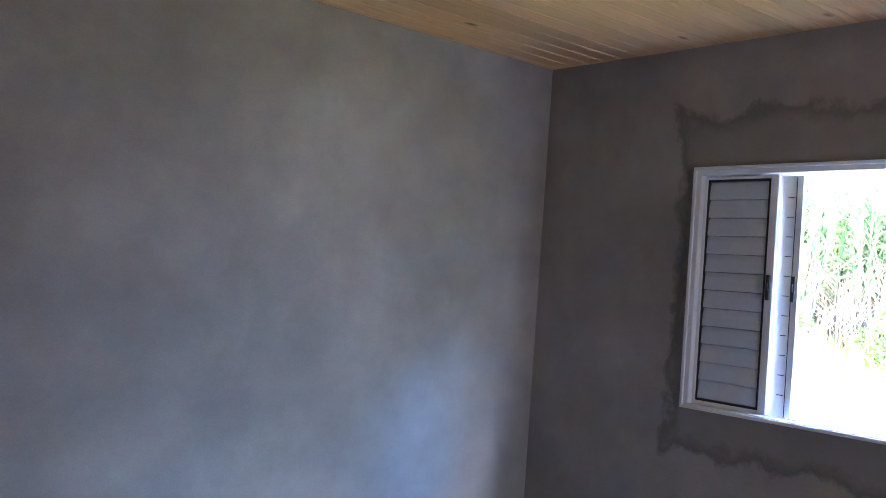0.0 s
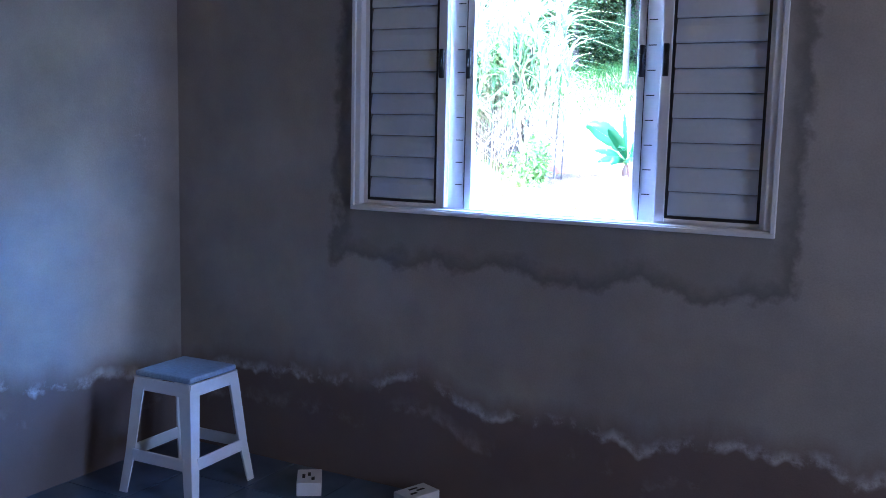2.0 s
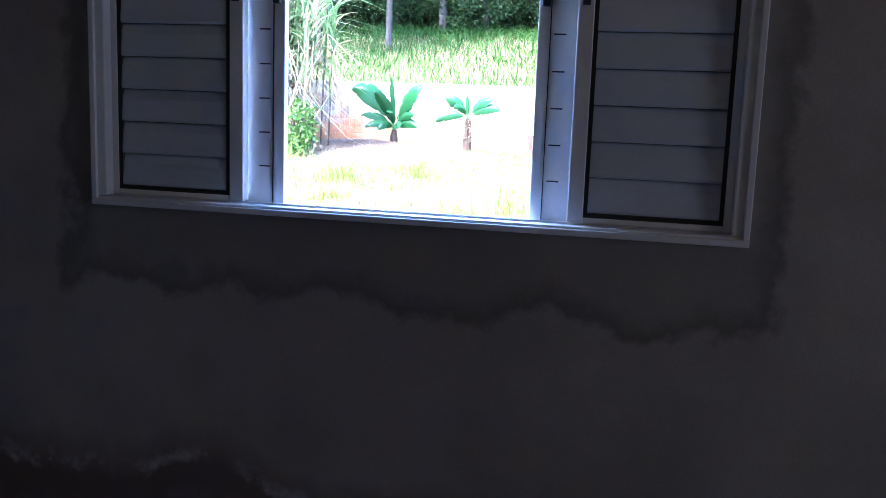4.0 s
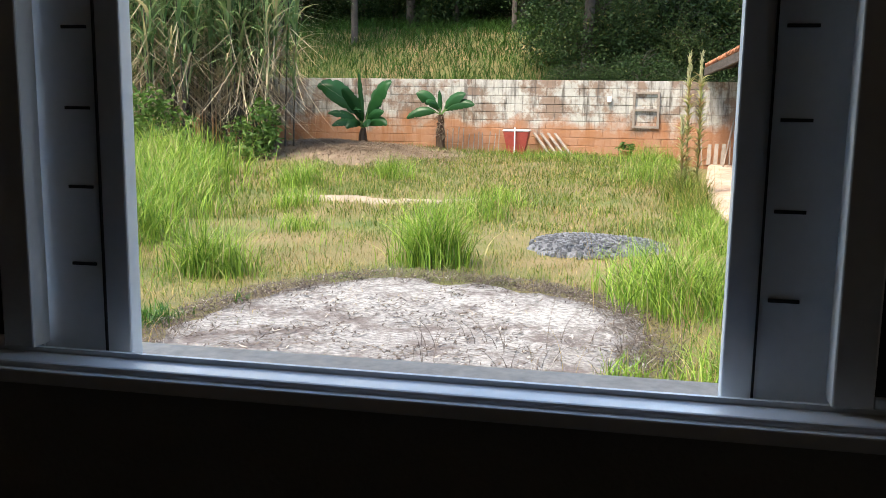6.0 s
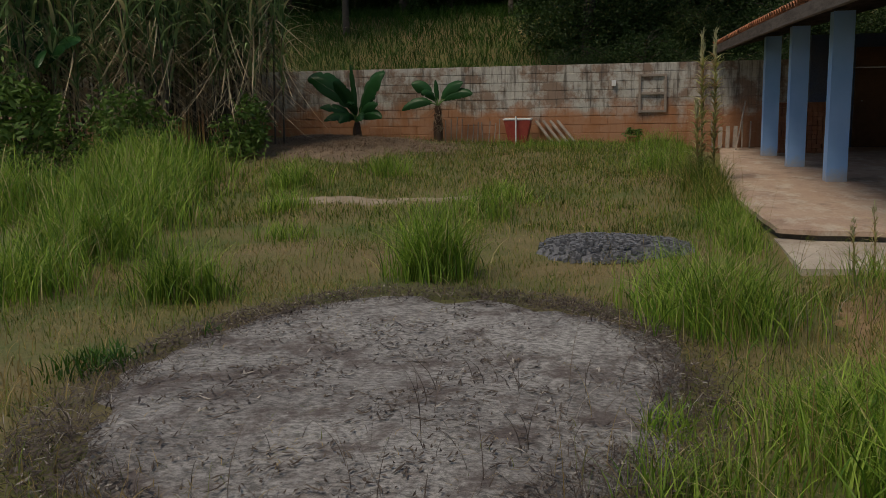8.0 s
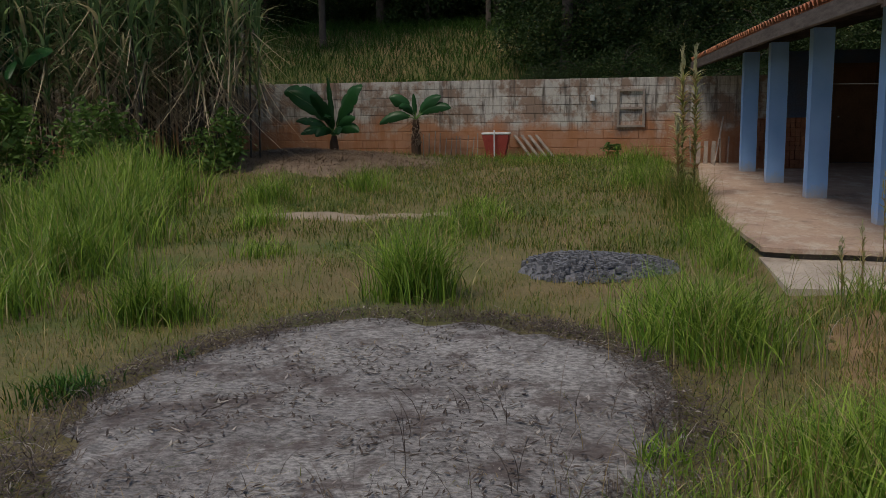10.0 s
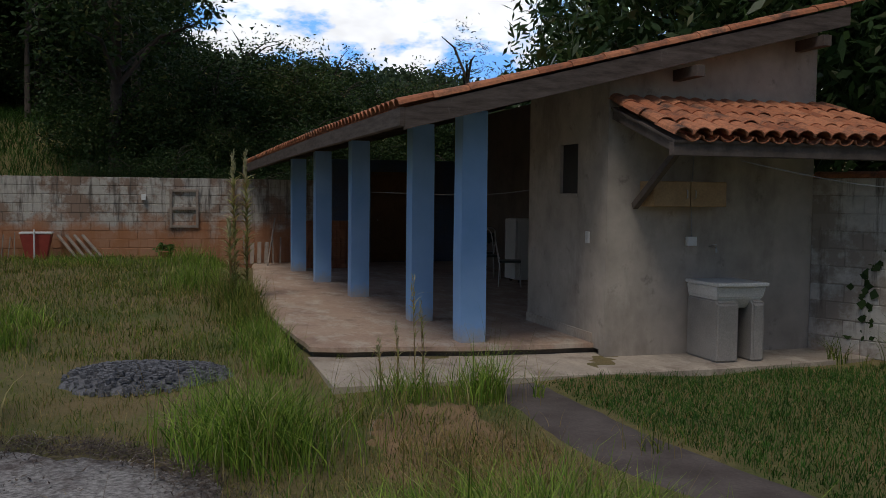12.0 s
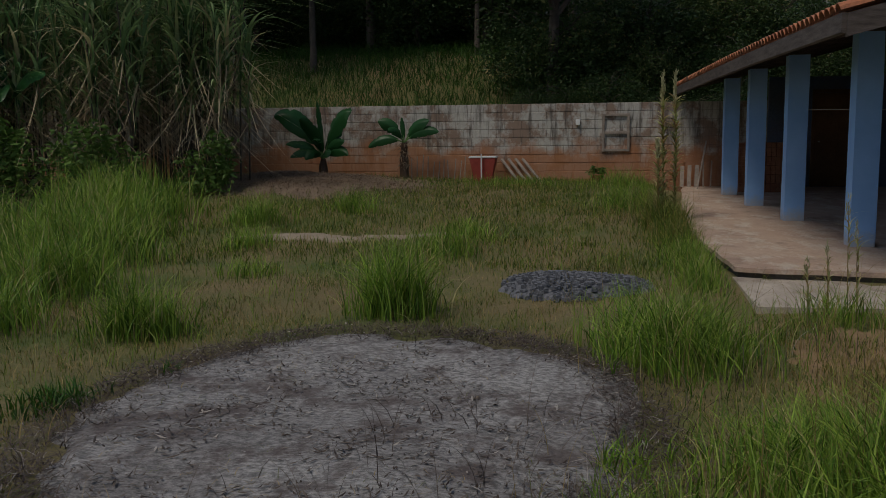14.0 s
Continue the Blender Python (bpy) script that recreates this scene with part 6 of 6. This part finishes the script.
banana(20.5, 13.0, 1.9, [((-0.5, 1.1, 0.9), 0.5, 0.42), ((-0.5, -1.2, 0.6), 0.5, 0.42), ((-0.9, -0.5, 0.1), 0.6, 0.4), ((0.1, 0.3, 1.5), 0.1, 0.36)], 23, "banana plant rising among the cane")
clay_pot()


def bush(name, x, y, radii, clusters, per, ll, lw, mat, label, z=None, seed=1):
    r = np.random.default_rng(seed)
    base = on_ground(x, y)
    b = thing(name, base, label, "bush")
    v, f = leaf_cloud(r, clusters, per, (0, 0, radii[2] * 0.75), radii, ll, lw, 0.16 * max(radii), 0.2, 0.2)
    v[:, 2] = np.maximum(v[:, 2], 0.01)
    tagged(arrays("leaves", v, f, mat, b), kind="stuff")
    bm = bmesh.new()
    for k in range(6):
        a = k * 1.05
        tube(bm, [(0, 0, -0.05), (0.3 * radii[0] * math.cos(a), 0.3 * radii[1] * math.sin(a), radii[2] * 0.5), (0.6 * radii[0] * math.cos(a), 0.6 * radii[1] * math.sin(a), radii[2] * 1.1)], [0.03, 0.02, 0.006], 5)
    part("branchwork", bm, M_bark, b)
    return b


bush("leafy_bush", 19.8, 10.8, (0.9, 0.9, 0.9), 60, 40, 0.16, 0.06, M_bush, "leafy green bush below the cane", seed=3)
bush("leafy_bush", 18.6, 12.6, (1.2, 1.2, 1.2), 80, 40, 0.2, 0.07, M_bush, "leafy green bush below the cane", seed=4)
bush("leafy_bush", 21.2, 9.0, (0.6, 0.6, 0.7), 40, 40, 0.14, 0.06, M_bush, "leafy green bush below the cane", seed=5)

# ---- trees ----
def tree(name, h, crown_r, crown_h, clusters, per, ll, lw, mat, label, seed, low=0.35, droop=0.3, girth=1.0):
    r = np.random.default_rng(seed)
    t = thing(name, (0, 0, 0), label, "tree", "trees round the yard")
    bm = bmesh.new()
    bendx, bendy = r.normal(0, 0.05, 2) * h
    top = (bendx, bendy, h * 0.8)
    tube(bm, [(0, 0, -0.4), (bendx * 0.3, bendy * 0.3, h * 0.3), top], [0.022 * h * girth, 0.016 * h * girth, 0.005 * h], 8)
    for k in range(9):
        a, q = r.uniform(0, 6.28), r.uniform(0.3, 0.75)
        s = Vector((bendx * q, bendy * q, h * q))
        e = s + Vector((math.cos(a) * crown_r * 0.8, math.sin(a) * crown_r * 0.8, h * r.uniform(0.08, 0.22)))
        tube(bm, [s, (s + e) / 2 + Vector((0, 0, 0.05 * h)), e], [0.009 * h, 0.006 * h, 0.002 * h], 5)
    part("trunk", bm, M_bark, t, smooth=True)
    v, f = leaf_cloud(r, clusters, per, (bendx * 0.8, bendy * 0.8, h * (low + (1 - low) / 2)), (crown_r, crown_r, crown_h), ll, lw, 0.13 * crown_r, droop, 0.3)
    tagged(arrays("crown", v, f, mat, t), kind="stuff")
    return t


def put_tree(t, x, y, turn, s):
    return copy_thing(t, Matrix.LocRotScale((x, y, float(ground_height(x, y)) - 0.1), Euler((0, 0, radians(turn))), (s, s, s)))


T = [tree("tree", 8.5, 2.6, 3.0, 260, 30, 0.20, 0.085, M_tree, "dark leafy tree on the slope behind the wall", 31),
     tree("tree", 9.5, 2.2, 3.8, 250, 30, 0.20, 0.08, M_tree, "slim dark leafy tree on the slope", 32),
     tree("tree", 7.0, 2.8, 2.4, 250, 30, 0.19, 0.085, M_tree_light, "lighter leafy tree on the slope", 33)]
small = tree("small_tree", 3.2, 1.7, 1.4, 190, 34, 0.13, 0.06, M_tree, "low dark shrubby tree on the slope", 34, 0.05)
small_light = tree("small_tree", 3.4, 1.5, 1.5, 190, 34, 0.12, 0.055, M_tree_light, "low lighter shrubby tree on the slope", 35, 0.05)
r_ = np.random.default_rng(40)
for t, (x, y) in zip((*T, small, small_light), ((36.0, 9.2), (33.5, 13.0), (39.0, 4.0), (30.5, 0.0), (31.5, -2.6))):
    t.location = on_ground(x, y, -0.1)
for x in np.arange(29.0, 56.0, 3.4):
    for y in np.arange(-14.0, 30.0, 2.7):
        px, py = x + r_.uniform(-1.1, 1.1), y + r_.uniform(-1.0, 1.0)
        bearing = math.degrees(math.atan2(py - 1.1, px - 3.4))
        if abs(bearing - 4.3) < 0.9 and px < 60:
            continue
        if px < 36.0 and 2.5 < py < 22:
            continue
        if bearing > 1.0:
            put_tree(T[r_.integers(0, 3) if px > 34 else r_.integers(0, 2)], px, py, r_.uniform(0, 360), r_.uniform(0.8, 1.25))
        else:
            put_tree((small, small, small_light)[r_.integers(0, 3)], px, py, r_.uniform(0, 360), r_.uniform(0.35, 0.6))


for x in np.arange(36.5, 56.0, 2.8):
    for y in np.arange(-4.0, 30.0, 2.3):
        px, py = x + r_.uniform(-1, 1), y + r_.uniform(-1, 1)
        if abs(math.degrees(math.atan2(py - 1.1, px - 3.4)) - 4.3) > 0.7:
            put_tree((small, small, small_light)[r_.integers(0, 3)], px, py, r_.uniform(0, 360), r_.uniform(0.75, 1.2))


# slim trees with bare trunks standing on the grass bank
bare = tree("bank_tree", 9.5, 2.3, 2.2, 110, 26, 0.28, 0.11, M_tree, "slim tree with a bare grey trunk on the bank", 36, 0.5, girth=0.6)
bare.location = on_ground(32.6, 10.3, -0.1)
for x, y, q in ((34.2, 5.2, 0.8), (36.5, 7.6, 1.05), (35.4, 13.2, 1.1), (31.2, 12.4, 0.9), (37.8, 11.5, 1.0)):
    put_tree(bare, x, y, 47 * x, q)


def slope_grass():
    """Tall bright grass on the bank behind the far wall."""
    r = np.random.default_rng(41)
    n = 46000
    xy = scatter(r, n, 26.4, 38.0, -6, 20)
    v, f = blades(r, rooted(xy), r.uniform(0.25, 0.6, n), r.uniform(0.014, 0.03, n), r.uniform(0.3, 1.1, n), 3)
    tagged(arrays("bank_grass", v, f, M_bank), "tall green grass on the bank behind the wall", "grass", kind="stuff")


M_bank = leafy("bank_grass_leaf", (0.022, 0.066, 0.010), (0.062, 0.135, 0.02), (0.16, 0.155, 0.05), 0.03)
slope_grass()
# shrubs along the top of the far wall, towards the shed
for k in range(26):
    put_tree((small, small, small_light)[k % 3], 28.6 + r_.uniform(0, 4.5), -7.5 + 0.42 * k, r_.uniform(0, 360), r_.uniform(0.6, 0.95))
for k in range(9):
    put_tree(small, 27.3 + r_.uniform(-0.3, 0.6), -5.0 + 1.0 * k, r_.uniform(0, 360), r_.uniform(0.35, 0.5))

# the tall broad-leaved trees behind the shed
M1 = tree("broadleaf_tree", 9.5, 3.6, 4.3, 420, 32, 0.34, 0.11, M_mango, "tall glossy broad-leaved tree behind the shed", 51, 0.12, 0.7)
M1.location = (18.6, -9.6, 0.3)
for x, y, s in ((15.2, -9.4, 0.92), (22.4, -10.0, 0.9), (13.6, -12.2, 0.95), (18.0, -13.5, 1.15), (24.5, -14.0, 1.05), (12.2, -9.6, 0.72), (10.2, -11.5, 0.85), (8.0, -13.5, 0.9), (27.0, -9.5, 0.62)):
    put_tree(M1, x, y, r_.uniform(0, 360), s)
thin = tree("thin_tree", 9.0, 1.5, 2.6, 70, 22, 0.16, 0.05, M_tree_light, "thin airy tree beyond the shed", 52, 0.4)
thin.location = (38.0, -10.0, 0.4)
thin.scale = (0.85, 0.85, 0.85)


def wall_vine():
    """A climbing plant on the white block wall."""
    v_ = thing("climbing_vine", (12.02, -6.15, YARD + 0.2), "sparse dark climbing vine on the white wall", "vine")
    d = Vector((-4.3, -2.0, 0)).normalized()
    side = Vector((-d.y, d.x, 0)) * -1
    r = np.random.default_rng(61)
    path = [Vector((0, 0, 0)) + d * (0.35 * q + 0.12 * math.sin(q * 9)) - side * 0.02 + Z * (1.25 * q) for q in np.linspace(0, 1, 14)]
    bm = bmesh.new()
    tube(bm, path, 0.006, 5)
    part("stem", bm, M_bark, v_)
    c = np.array([p for p in path for _ in range(7)]) + r.normal(0, 0.05, (98, 3)) * (1, 0.4, 1)
    n = len(c)
    a = r.uniform(0, 6.28, n)
    dv = np.stack([np.full(n, d.x) * np.cos(a), np.full(n, d.y) * np.cos(a), np.sin(a) - 0.5], 1)
    dv /= np.linalg.norm(dv, axis=1)[:, None]
    sv = np.cross(dv, np.array([side.x, side.y, 0.0]) + r.normal(0, 0.25, (n, 3)))
    ln = r.uniform(0.06, 0.12, (n, 1))
    p = np.stack([c, c + dv * ln * 0.4 + sv * ln * 0.42, c + dv * ln, c + dv * ln * 0.4 - sv * ln * 0.42], 1)
    arrays("leaves", p.reshape(-1, 3), np.arange(4 * n).reshape(n, 4), M_tree, v_)


wall_vine()


def hill_forest():
    """The crowns of the wood on the far hill."""
    r = np.random.default_rng(71)
    parts_v = []
    n = 1500
    for k in range(n):
        y = r.uniform(-75, 60)
        q = r.uniform(0.15, 1.0)
        z = 2 + (hill_height(y) - 2) * q ** 0.8
        x = 88 + 26 * q
        s = r.uniform(1.0, 2.2)
        v, f = leaf_cloud(r, 9, 8, (x - 1.0, y, z + 0.3), (s, s, s * 0.75), 0.75, 0.5, 0.32 * s, 0.1, 0.5)
        parts_v.append(v)
    v = np.concatenate(parts_v)
    tagged(arrays("hill_wood", v, np.arange(len(v)).reshape(-1, 4), M_far_wood), "distant wooded hill with rounded dark crowns", "wood", kind="stuff")

# ---- sky and far hill ----
def sky_backdrop():
    n = Nodes("cloudy_sky")
    p = n.place((1, 1, 2.2))
    puff = n.noise(0.0065, 8, 0.62, p)
    cloud = n.ramp(puff, (0.46, 0.0), (0.52, 1.0))
    shade = n.ramp(n.noise(0.02, 6, 0.6, p), (0.3, 0.72), (0.7, 1.0))
    c = n.mix(cloud, (0.17, 0.42, 0.86), n.mix(1.0, (0.95, 0.97, 1.0), shade, "MULTIPLY"))
    em = n.add("ShaderNodeEmission", Color=c, Strength=2.0)
    n.put(n.t.nodes["Material Output"].inputs[0], em)
    v, f = [], []
    for i in range(41):
        a = radians(-80 + 160 * i / 40)
        for e in range(9):
            q = radians(-1 + 30 * e / 8)
            v.append((700 * math.cos(a) * math.cos(q), 700 * math.sin(a) * math.cos(q), 700 * math.sin(q)))
    for i in range(40):
        for e in range(8):
            k = i * 9 + e
            f.append((k, k + 1, k + 10, k + 9))
    tagged(arrays("backdrop", v, f, n.mat, smooth=True), kind="structure")


sky_backdrop()


def hill_height(y):
    return 16.5 + 2.2 * math.sin(y * 0.055 + 0.6) + 1.1 * math.sin(y * 0.17) + 0.02 * y


def far_hill():
    v, f = [], []
    ys = np.linspace(-110, 110, 260)
    for y in ys:
        h = hill_height(y)
        for k in range(14):
            q = k / 13
            v.append((88 + 26 * q + 0.6 * math.sin(y * 0.9 + 7 * q), y, 2 + (h - 2) * q ** 0.8 + 1.1 * noise.noise((y * 0.35, q * 9, 2.0)) + 0.6 * noise.noise((y * 0.9, q * 20, 5.0))))
    for i in range(len(ys) - 1):
        for k in range(13):
            a = i * 14 + k
            f.append((a, a + 14, a + 15, a + 1))
    tagged(arrays("far_hill", v, f, M_hill, smooth=True), kind="structure")


M_hill = plain("far_forest_floor", (0.016, 0.03, 0.012), (0.035, 0.055, 0.02), 0.5, 3, 0.95, 0.5)
far_hill()
hill_forest()
